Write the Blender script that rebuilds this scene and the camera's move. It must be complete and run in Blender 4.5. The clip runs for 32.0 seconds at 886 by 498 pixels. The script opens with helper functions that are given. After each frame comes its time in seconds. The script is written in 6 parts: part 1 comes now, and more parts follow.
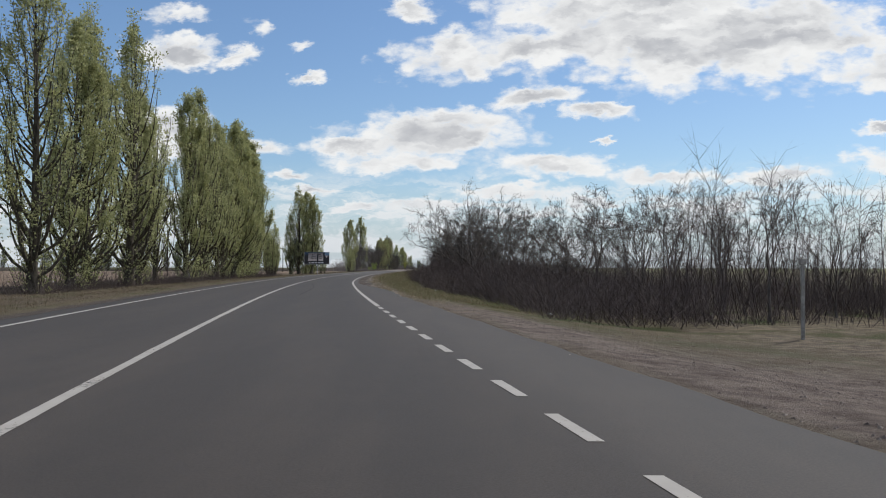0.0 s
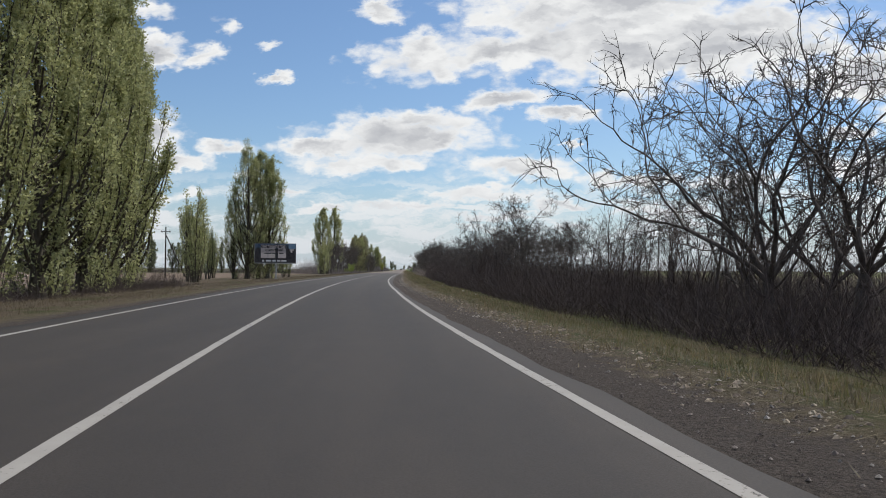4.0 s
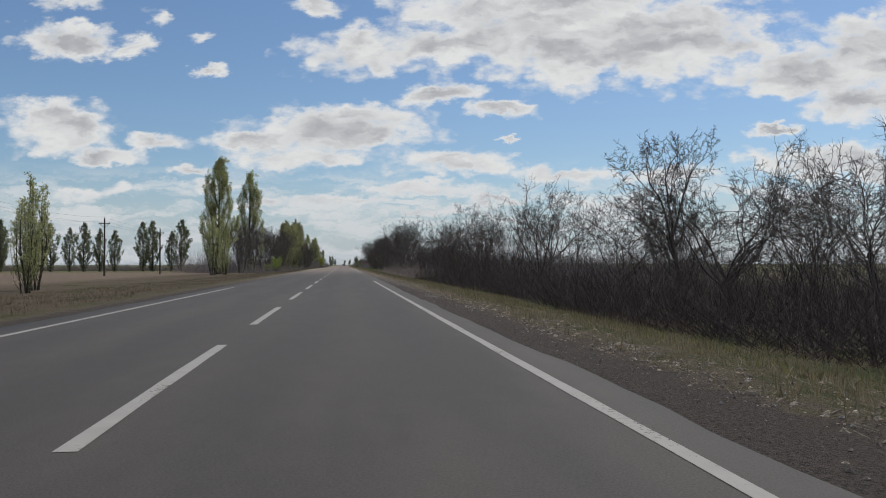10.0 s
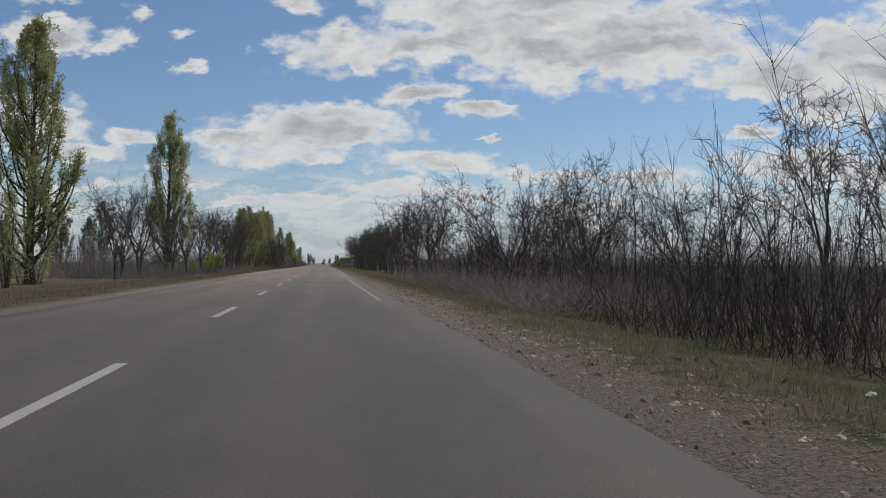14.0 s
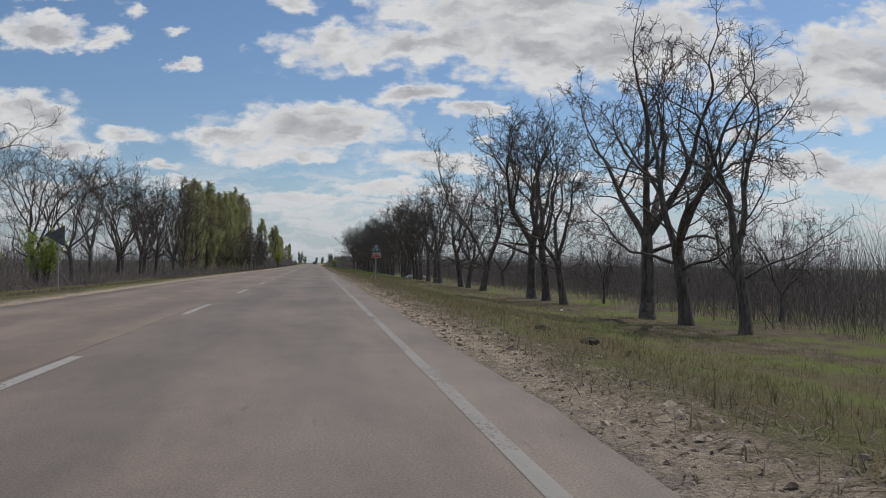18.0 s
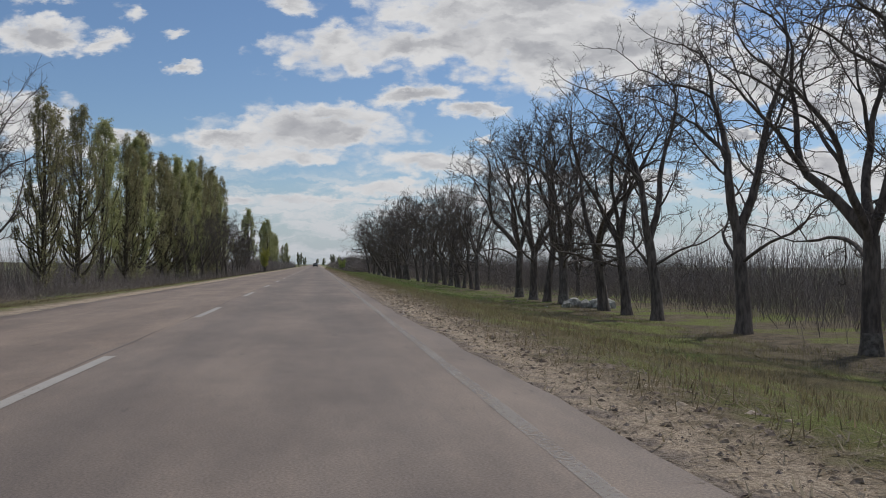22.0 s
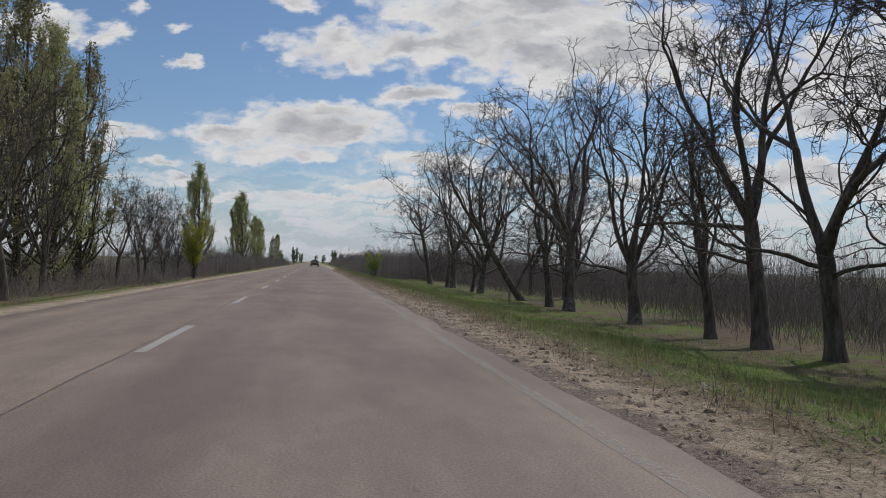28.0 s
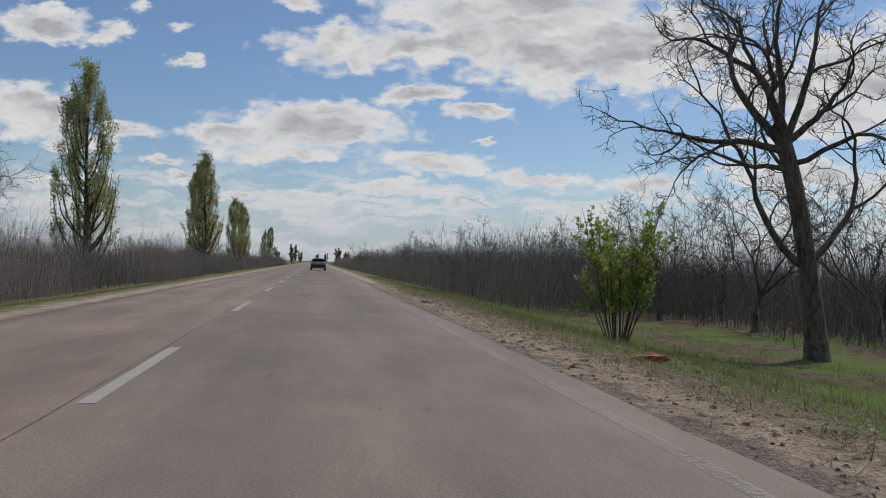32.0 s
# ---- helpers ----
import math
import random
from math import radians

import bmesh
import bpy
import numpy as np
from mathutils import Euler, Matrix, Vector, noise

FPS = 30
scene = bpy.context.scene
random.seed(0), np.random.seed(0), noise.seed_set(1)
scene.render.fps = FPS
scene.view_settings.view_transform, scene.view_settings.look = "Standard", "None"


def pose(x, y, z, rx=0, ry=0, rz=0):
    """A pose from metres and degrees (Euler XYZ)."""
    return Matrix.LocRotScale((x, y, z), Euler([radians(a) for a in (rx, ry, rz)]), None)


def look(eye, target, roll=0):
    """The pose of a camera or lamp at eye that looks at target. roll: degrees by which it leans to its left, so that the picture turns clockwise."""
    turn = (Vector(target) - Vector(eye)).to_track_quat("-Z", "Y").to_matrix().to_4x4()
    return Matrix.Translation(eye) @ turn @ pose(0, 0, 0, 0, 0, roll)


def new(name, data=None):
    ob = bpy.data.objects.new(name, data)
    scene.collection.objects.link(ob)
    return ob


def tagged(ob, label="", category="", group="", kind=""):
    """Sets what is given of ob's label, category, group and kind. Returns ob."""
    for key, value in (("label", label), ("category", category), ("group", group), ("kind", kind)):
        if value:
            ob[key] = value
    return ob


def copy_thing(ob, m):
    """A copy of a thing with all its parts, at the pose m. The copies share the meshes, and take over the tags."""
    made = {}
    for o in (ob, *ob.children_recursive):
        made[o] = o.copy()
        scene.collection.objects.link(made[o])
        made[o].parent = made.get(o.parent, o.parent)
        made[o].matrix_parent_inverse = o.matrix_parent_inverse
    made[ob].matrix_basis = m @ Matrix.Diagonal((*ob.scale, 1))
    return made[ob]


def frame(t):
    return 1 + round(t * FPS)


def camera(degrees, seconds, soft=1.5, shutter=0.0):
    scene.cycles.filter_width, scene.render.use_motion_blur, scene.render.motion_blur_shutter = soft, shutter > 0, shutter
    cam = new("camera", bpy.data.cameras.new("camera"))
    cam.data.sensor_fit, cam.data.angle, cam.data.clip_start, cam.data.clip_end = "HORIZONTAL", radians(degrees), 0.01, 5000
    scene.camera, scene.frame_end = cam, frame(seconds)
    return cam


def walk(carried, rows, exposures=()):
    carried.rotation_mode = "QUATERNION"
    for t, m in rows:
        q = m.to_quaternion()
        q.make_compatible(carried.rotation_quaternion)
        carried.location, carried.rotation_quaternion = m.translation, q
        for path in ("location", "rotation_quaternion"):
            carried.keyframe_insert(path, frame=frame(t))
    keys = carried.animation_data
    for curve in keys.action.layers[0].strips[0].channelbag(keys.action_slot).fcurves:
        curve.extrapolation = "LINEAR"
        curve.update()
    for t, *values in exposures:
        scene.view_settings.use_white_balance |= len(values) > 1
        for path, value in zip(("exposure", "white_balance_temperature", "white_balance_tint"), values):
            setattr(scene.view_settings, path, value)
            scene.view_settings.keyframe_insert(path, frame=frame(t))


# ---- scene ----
cam = camera(55.0, 32.0, 1.0)
PATH = [
    (0.0, (14.128, 0.000, 1.078), (14.185, 9.998, 1.294), 0.08),
    (0.5, (12.914, 8.442, 1.075), (12.968, 18.440, 1.286), -0.02),
    (1.0, (11.707, 16.855, 1.083), (11.757, 26.853, 1.296), -0.08),
    (1.5, (10.372, 25.308, 1.082), (10.426, 35.305, 1.300), 0.01),
    (2.0, (9.062, 33.762, 1.087), (9.106, 43.759, 1.312), 0.09),
    (2.5, (7.897, 42.350, 1.084), (7.942, 52.348, 1.314), 0.24),
    (3.0, (6.844, 51.020, 1.091), (6.993, 61.016, 1.326), 0.48),
    (3.5, (6.016, 59.731, 1.081), (6.326, 69.724, 1.325), 0.64),
    (4.0, (5.414, 68.453, 1.080), (5.850, 78.441, 1.317), 0.31),
    (4.5, (4.903, 77.163, 1.080), (5.429, 87.147, 1.301), -0.09),
    (5.0, (4.479, 85.840, 1.080), (5.069, 95.820, 1.281), -0.44),
    (5.5, (4.094, 94.460, 1.062), (4.746, 104.437, 1.250), -0.61),
    (6.0, (3.629, 103.003, 1.073), (4.381, 112.973, 1.266), -0.54),
    (6.5, (3.236, 111.432, 1.073), (4.066, 121.395, 1.276), -0.50),
    (7.0, (2.867, 119.837, 1.061), (3.786, 129.793, 1.262), -0.53),
    (7.5, (2.490, 128.414, 1.086), (3.506, 138.361, 1.278), -0.61),
    (8.0, (2.299, 137.111, 1.059), (3.390, 147.050, 1.234), -0.76),
    (8.5, (2.149, 145.928, 1.073), (3.279, 155.863, 1.249), -0.65),
    (9.0, (1.928, 154.800, 1.068), (3.073, 164.733, 1.247), -0.47),
    (9.5, (1.759, 163.651, 1.087), (2.907, 173.583, 1.261), -0.32),
    (10.0, (1.624, 172.717, 1.090), (2.785, 182.648, 1.266), -0.11),
    (10.5, (1.546, 182.219, 1.089), (2.759, 192.144, 1.262), 0.05),
    (11.0, (1.487, 191.900, 1.104), (2.769, 201.816, 1.280), 0.09),
    (11.5, (1.549, 201.739, 1.090), (2.869, 211.650, 1.265), 0.15),
    (12.0, (1.628, 211.650, 1.094), (2.956, 221.560, 1.248), -0.04),
    (12.5, (1.749, 221.600, 1.083), (3.094, 231.508, 1.247), -0.05),
    (13.0, (1.864, 231.500, 1.083), (3.237, 241.404, 1.251), 0.14),
    (13.5, (1.956, 241.324, 1.074), (3.331, 251.227, 1.242), 0.30),
    (14.0, (2.109, 251.186, 1.080), (3.500, 261.087, 1.249), 0.27),
    (14.5, (2.241, 261.116, 1.080), (3.653, 271.014, 1.251), 0.26),
    (15.0, (2.365, 271.142, 1.080), (3.798, 281.037, 1.254), 0.33),
    (15.5, (2.488, 281.294, 1.082), (3.936, 291.187, 1.259), 0.52),
    (16.0, (2.596, 291.600, 1.088), (4.048, 301.492, 1.270), 0.68),
    (16.5, (2.605, 301.776, 1.082), (4.063, 311.667, 1.257), 0.66),
    (17.0, (2.615, 312.041, 1.084), (4.077, 321.931, 1.262), 0.64),
    (17.5, (2.634, 322.353, 1.079), (4.093, 332.245, 1.254), 0.71),
    (18.0, (2.601, 332.666, 1.078), (4.073, 342.556, 1.251), 0.71),
    (18.5, (2.607, 342.814, 1.064), (4.075, 352.704, 1.243), 0.59),
    (19.0, (2.628, 352.900, 1.062), (4.077, 362.793, 1.239), 0.52),
    (19.5, (2.544, 363.001, 1.037), (4.007, 372.891, 1.215), 0.38),
    (20.0, (2.561, 372.781, 1.090), (4.026, 382.671, 1.271), 0.61),
    (20.5, (2.552, 382.689, 1.066), (4.019, 392.580, 1.242), 0.55),
    (21.0, (2.505, 392.600, 1.069), (3.976, 402.490, 1.246), 0.47),
    (21.5, (2.451, 402.391, 1.076), (3.918, 412.281, 1.253), 0.40),
    (22.0, (2.374, 412.104, 1.096), (3.841, 421.994, 1.282), 0.43),
    (22.5, (2.267, 421.799, 1.109), (3.733, 431.689, 1.300), 0.53),
    (23.0, (2.213, 431.500, 1.106), (3.691, 441.388, 1.299), 0.64),
    (23.5, (2.186, 441.426, 1.127), (3.669, 451.314, 1.328), 0.68),
    (24.0, (2.120, 451.609, 1.070), (3.600, 461.497, 1.261), 0.60),
    (24.5, (2.024, 462.033, 1.062), (3.500, 471.922, 1.248), 0.49),
    (25.0, (1.994, 472.400, 1.083), (3.474, 482.288, 1.272), 0.62),
    (25.5, (1.993, 482.748, 1.084), (3.471, 492.636, 1.271), 0.73),
    (26.0, (1.966, 492.939, 1.080), (3.438, 502.829, 1.269), 1.04),
    (26.5, (1.955, 503.008, 1.080), (3.422, 512.897, 1.275), 1.32),
    (27.0, (1.950, 512.985, 1.080), (3.419, 522.875, 1.281), 1.59),
    (27.5, (1.949, 522.905, 1.095), (3.426, 532.793, 1.295), 1.84),
    (28.0, (1.913, 532.800, 1.079), (3.401, 542.687, 1.267), 1.65),
    (28.5, (1.927, 542.778, 1.064), (3.411, 552.665, 1.251), 1.44),
    (29.0, (1.923, 552.942, 1.087), (3.413, 562.829, 1.272), 1.52),
    (29.5, (1.916, 563.279, 1.098), (3.405, 573.165, 1.282), 1.70),
    (30.0, (1.861, 573.696, 1.095), (3.350, 583.583, 1.274), 1.72),
    (30.5, (1.775, 584.096, 1.074), (3.266, 593.982, 1.252), 1.65),
    (31.0, (1.695, 594.400, 1.054), (3.182, 604.287, 1.227), 1.71),
    (31.5, (1.633, 604.930, 1.058), (3.122, 614.817, 1.233), 1.66),
    (32.0, (1.588, 615.500, 1.075), (3.068, 625.388, 1.262), 1.93),
]
walk(cam, [(t, look(eye, target, roll)) for t, eye, target, roll in PATH],
     exposures=[(0.0, 0.04, 6400, 10), (9.0, 0.04, 6400, 10), (10.0, -0.24, 6400, 10), (11.0, -0.34, 6400, 10), (13.0, -0.36, 6400, 10), (17.0, -0.36, 6380, 11), (32.0, -0.34, 6420, 12)])

# ---- world and sun ----
SUN_EL, SUN_ROT = radians(52), radians(52)


def node(tree, kind, **inputs):
    n = tree.nodes.new(kind)
    for k, v in inputs.items():
        n.inputs[int(k[1:]) if k[0] == "i" and k[1:].isdigit() else k].default_value = v
    return n


def math_node(tree, op, a, b=None, c=None, clamp=False):
    n = tree.nodes.new("ShaderNodeMath")
    n.operation, n.use_clamp = op, clamp
    for i, v in enumerate((a, b, c)):
        if v is None:
            continue
        if isinstance(v, (int, float)):
            n.inputs[i].default_value = v
        else:
            tree.links.new(v, n.inputs[i])
    return n.outputs[0]


def vec_node(tree, op, a, b=None, scale=None):
    n = tree.nodes.new("ShaderNodeVectorMath")
    n.operation = op
    for i, v in enumerate((a, b)):
        if v is None:
            continue
        if isinstance(v, tuple):
            n.inputs[i].default_value = v
        else:
            tree.links.new(v, n.inputs[i])
    if scale is not None:
        n.inputs["Scale"].default_value = scale
    return n.outputs["Value" if op in ("LENGTH", "DOT_PRODUCT") else "Vector"]


def smooth(tree, v, lo, hi, a=0.0, b=1.0):
    n = tree.nodes.new("ShaderNodeMapRange")
    n.interpolation_type = "SMOOTHSTEP"
    tree.links.new(v, n.inputs[0])
    for i, x in enumerate((lo, hi, a, b)):
        n.inputs[i + 1].default_value = x
    return n.outputs[0]


def mix_rgb(tree, fac, a, b, blend="MIX"):
    n = tree.nodes.new("ShaderNodeMix")
    n.data_type, n.blend_type = "RGBA", blend
    for sock, v in ((n.inputs[0], fac), (n.inputs[6], a), (n.inputs[7], b)):
        if isinstance(v, (int, float)):
            sock.default_value = v
        elif isinstance(v, tuple):
            sock.default_value = (*v, 1) if len(v) == 3 else v
        else:
            tree.links.new(v, sock)
    return n.outputs[2]


def noise_node(tree, vector, scale, detail=4, rough=0.55, out=0):
    n = node(tree, "ShaderNodeTexNoise", Scale=scale, Detail=detail, Roughness=rough)
    tree.links.new(vector, n.inputs["Vector"])
    return n.outputs[out]


# cumulus banks over the road ahead: middle (degrees right of the road's own direction + 8.5, degrees up as tangents in
# hundredths), half width, half height, weight
CLOUDS = [
    (-13.0, 25.4, 8.0, 3.0, 1.0), (-3.0, 26.0, 9.5, 3.0, 1.0), (9.0, 27.0, 14.0, 5.4, 1.1), (22.0, 26.4, 13.5, 5.2, 1.1),
    (12.0, 22.2, 5.5, 2.4, 0.9), (8.0, 31.0, 18.0, 4.2, 1.1), (31.0, 25.0, 6.0, 2.4, 0.9),
    (-25.5, 14.6, 8.0, 2.0, 0.9), (-16.0, 15.8, 10.5, 3.0, 1.1), (-12.0, 17.6, 6.5, 2.0, 0.9), (-20.0, 12.8, 11.0, 1.6, 0.9),
    (-4.0, 20.0, 5.2, 1.5, 1.0), (3.6, 18.0, 4.2, 1.2, 0.9), (-2.0, 12.0, 7.2, 1.9, 1.0), (4.4, 14.8, 1.2, 0.5, 0.8),
    (-48.0, 26.6, 7.5, 2.4, 1.0), (-40.5, 26.0, 3.0, 1.6, 0.8), (-49.5, 16.4, 7.0, 3.4, 1.1), (-44.0, 13.2, 6.5, 1.4, 0.9),
    (-37.0, 15.0, 4.2, 1.3, 0.9), (-31.0, 22.6, 2.6, 0.8, 0.75), (-32.0, 27.2, 2.4, 0.9, 0.66), (-36.5, 29.8, 2.6, 1.8, 0.60),
    (-47.5, 31.5, 5.0, 1.2, 0.9), (-18.0, 31.0, 3.0, 1.6, 0.9), (-33.5, 11.5, 4.0, 0.9, 0.85), (-30.5, 9.6, 5.0, 1.0, 0.85),
    (38.0, 22.0, 9.0, 3.2, 1.05), (48.0, 24.0, 10.0, 5.0, 1.1), (46.0, 18.6, 8.0, 2.6, 1.0), (57.0, 26.0, 10.0, 6.0, 1.1),
    (42.0, 12.0, 12.0, 2.0, 1.0), (36.0, 15.6, 3.2, 0.8, 0.85), (52.0, 10.6, 12.0, 2.0, 1.0), (24.0, 10.2, 7.0, 1.3, 0.95),
    (10.0, 10.6, 8.0, 1.2, 0.95), (-6.0, 8.8, 9.5, 1.2, 0.9), (-16.0, 7.2, 9.0, 1.1, 0.85), (4.0, 7.6, 7.0, 0.9, 0.8),
    (-44.0, 8.8, 9.0, 1.2, 0.8), (-24.0, 7.2, 5.0, 0.8, 0.8), (-5.0, 6.0, 12.0, 0.9, 0.75), (16.0, 7.0, 9.0, 1.0, 0.8),
]


def build_world():
    world = bpy.data.worlds.new("sky")
    scene.world = world
    world.use_nodes = True
    t = world.node_tree
    t.nodes.clear()
    sky = t.nodes.new("ShaderNodeTexSky")
    sky.sky_type, sky.sun_disc = "NISHITA", False
    sky.sun_elevation, sky.sun_rotation = SUN_EL, SUN_ROT
    sky.air_density, sky.dust_density, sky.ozone_density = 1.0, 0.6, 1.6
    geo = t.nodes.new("ShaderNodeTexCoord").outputs["Generated"]
    turn = t.nodes.new("ShaderNodeVectorRotate")
    turn.rotation_type = "Z_AXIS"
    turn.inputs["Angle"].default_value = radians(8.5)
    t.links.new(geo, turn.inputs["Vector"])
    sep = t.nodes.new("ShaderNodeSeparateXYZ")
    t.links.new(turn.outputs[0], sep.inputs[0])
    ahead = math_node(t, "MAXIMUM", sep.outputs[1], 0.05)
    u = math_node(t, "MULTIPLY", math_node(t, "DIVIDE", sep.outputs[0], ahead), 100)
    v = math_node(t, "MULTIPLY", math_node(t, "DIVIDE", sep.outputs[2], ahead), 100)
    join = t.nodes.new("ShaderNodeCombineXYZ")
    t.links.new(u, join.inputs[0]), t.links.new(v, join.inputs[1])
    p = join.outputs[0]
    # ragged edges: two scales of displacement
    stretch = vec_node(t, "MULTIPLY", p, (0.7, 1.3, 1.0))
    w1 = vec_node(t, "SUBTRACT", noise_node(t, stretch, 0.16, 3, 0.55, 1), (0.5, 0.5, 0.5))
    w2 = vec_node(t, "SUBTRACT", noise_node(t, stretch, 0.55, 5, 0.6, 1), (0.5, 0.5, 0.5))
    q = vec_node(t, "ADD", p, vec_node(t, "MULTIPLY", w1, (7.0, 3.2, 0.0)))
    q = vec_node(t, "ADD", q, vec_node(t, "MULTIPLY", w2, (4.4, 2.6, 0.0)))
    w3 = vec_node(t, "SUBTRACT", noise_node(t, stretch, 1.7, 4, 0.6, 1), (0.5, 0.5, 0.5))
    q = vec_node(t, "ADD", q, vec_node(t, "MULTIPLY", w3, (0.8, 0.55, 0.0)))
    dens = None
    for cx, cy, rx, ry, weight in CLOUDS:
        d = vec_node(t, "MULTIPLY", vec_node(t, "SUBTRACT", q, (cx, cy, 0.0)), (1 / rx, 1 / ry, 0.0))
        d = math_node(t, "SUBTRACT", weight, vec_node(t, "LENGTH", d))
        dens = d if dens is None else math_node(t, "SMOOTH_MAX", dens, d, 0.25)
    # the same kind of sky all round
    flat = t.nodes.new("ShaderNodeSeparateXYZ")
    t.links.new(geo, flat.inputs[0])
    up = math_node(t, "ADD", math_node(t, "MAXIMUM", flat.outputs[2], 0.0), 0.12)
    j2 = t.nodes.new("ShaderNodeCombineXYZ")
    t.links.new(math_node(t, "DIVIDE", flat.outputs[0], up), j2.inputs[0])
    t.links.new(math_node(t, "DIVIDE", flat.outputs[1], up), j2.inputs[1])
    around = math_node(t, "MULTIPLY", math_node(t, "SUBTRACT", noise_node(t, j2.outputs[0], 1.3, 6, 0.55), 0.5), 4.0)
    side = math_node(t, "ABSOLUTE", u)
    view = math_node(t, "MULTIPLY", smooth(t, side, 62, 80, 1.0, 0.0), smooth(t, v, 33, 42, 1.0, 0.0))
    view = math_node(t, "MULTIPLY", view, smooth(t, sep.outputs[1], 0.2, 0.4))
    n = t.nodes.new("ShaderNodeMix")
    t.links.new(view, n.inputs[0]), t.links.new(around, n.inputs[2]), t.links.new(dens, n.inputs[3])
    dens = n.outputs[0]
    fine = math_node(t, "MULTIPLY", math_node(t, "SUBTRACT", noise_node(t, stretch, 0.6, 6, 0.55), 0.5), 0.95)
    cells = node(t, "ShaderNodeTexVoronoi", Scale=0.42)
    t.links.new(vec_node(t, "MULTIPLY", q, (0.75, 1.2, 0.0)), cells.inputs["Vector"])
    puff = math_node(t, "MULTIPLY", math_node(t, "SUBTRACT", 0.48, cells.outputs["Distance"]), 0.7)
    body = math_node(t, "ADD", math_node(t, "ADD", dens, fine), puff)
    mask = smooth(t, body, -0.22, 0.46)
    # thick parts are greyer than the lit rims
    low = noise_node(t, stretch, 0.13, 3, 0.5)
    bands = noise_node(t, vec_node(t, "MULTIPLY", q, (0.30, 0.85, 1.0)), 0.42, 3, 0.5)
    tone = math_node(t, "ADD", math_node(t, "MULTIPLY", low, 0.45), math_node(t, "MULTIPLY", bands, 0.55))
    deep = math_node(t, "ADD", math_node(t, "MULTIPLY", body, 0.5), math_node(t, "MULTIPLY", dens, 0.6))
    thick = math_node(t, "MULTIPLY", smooth(t, deep, 0.22, 0.85), smooth(t, tone, 0.36, 0.62))
    cloud = mix_rgb(t, thick, (8.8, 8.8, 8.65), (4.7, 4.8, 5.05))
    # flat layers of cloud low over the horizon
    layer = noise_node(t, vec_node(t, "MULTIPLY", q, (0.10, 0.62, 0.0)), 0.9, 6, 0.58)
    layer = math_node(t, "MULTIPLY", smooth(t, layer, 0.42, 0.60), math_node(t, "MULTIPLY", smooth(t, v, 13, 7), 0.85))
    mask = math_node(t, "MAXIMUM", mask, layer)
    # pale haze towards the horizon
    haze = smooth(t, flat.outputs[2], 0.0, 0.12, 0.72, 0.0)
    blue = mix_rgb(t, 1.0, sky.outputs[0], (0.82, 0.94, 1.06), "MULTIPLY")
    col = mix_rgb(t, mask, mix_rgb(t, haze, blue, (5.2, 5.95, 6.7)), mix_rgb(t, haze, cloud, (6.1, 6.45, 6.85)))
    back = t.nodes.new("ShaderNodeBackground")
    back.inputs["Strength"].default_value = 0.10
    out = t.nodes.new("ShaderNodeOutputWorld")
    t.links.new(col, back.inputs[0]), t.links.new(back.outputs[0], out.inputs[0])


build_world()
sun = new("sun", bpy.data.lights.new("sun", "SUN"))
sun.data.energy, sun.data.angle, sun.data.color = 3.0, radians(0.6), (1.0, 0.95, 0.88)
sun.matrix_world = look((0, 0, 0), (-math.sin(SUN_ROT) * math.cos(SUN_EL), -math.cos(SUN_ROT) * math.cos(SUN_EL), -math.sin(SUN_EL)))


# ---- materials ----
def material(name, rough=0.9, metal=0.0):
    m = bpy.data.materials.new(name)
    m.use_nodes = True
    b = m.node_tree.nodes["Principled BSDF"]
    b.inputs["Roughness"].default_value, b.inputs["Metallic"].default_value = rough, metal
    return m, m.node_tree, b


def grained(name, dark, light, scale, rough=0.9, bump=0.0, big=None, metal=0.0, vary=0.0, stretch=(1, 1, 1), spec=0.3):
    """Two colours mixed by grain, a second, larger mottling, and relief."""
    m, t, b = material(name, rough, metal)
    pos = vec_node(t, "MULTIPLY", t.nodes.new("ShaderNodeTexCoord").outputs["Object"], stretch)
    n1 = noise_node(t, pos, scale, 5, 0.6)
    col = mix_rgb(t, smooth(t, n1, 0.3, 0.7), dark, light)
    if big:
        n2 = noise_node(t, pos, big, 3, 0.5)
        col = mix_rgb(t, smooth(t, n2, 0.3, 0.7), mix_rgb(t, 1.0, col, (0.72, 0.72, 0.72), "MULTIPLY"), col)
    if vary:
        r = t.nodes.new("ShaderNodeNewGeometry").outputs["Random Per Island"]
        o = t.nodes.new("ShaderNodeObjectInfo").outputs["Random"]
        k = math_node(t, "FRACT", math_node(t, "ADD", r, o))
        h = t.nodes.new("ShaderNodeHueSaturation")
        t.links.new(col, h.inputs["Color"])
        t.links.new(math_node(t, "ADD", math_node(t, "MULTIPLY", k, 2 * vary), 1 - vary), h.inputs["Value"])
        t.links.new(math_node(t, "ADD", math_node(t, "MULTIPLY", k, 0.06 * vary), 0.5 - 0.03 * vary), h.inputs["Hue"])
        col = h.outputs[0]
    t.links.new(col, b.inputs["Base Color"])
    b.inputs["Specular IOR Level"].default_value = spec
    if bump:
        bp = node(t, "ShaderNodeBump", Strength=0.6, Distance=bump)
        t.links.new(n1, bp.inputs["Height"])
        t.links.new(bp.outputs[0], b.inputs["Normal"])
    return m


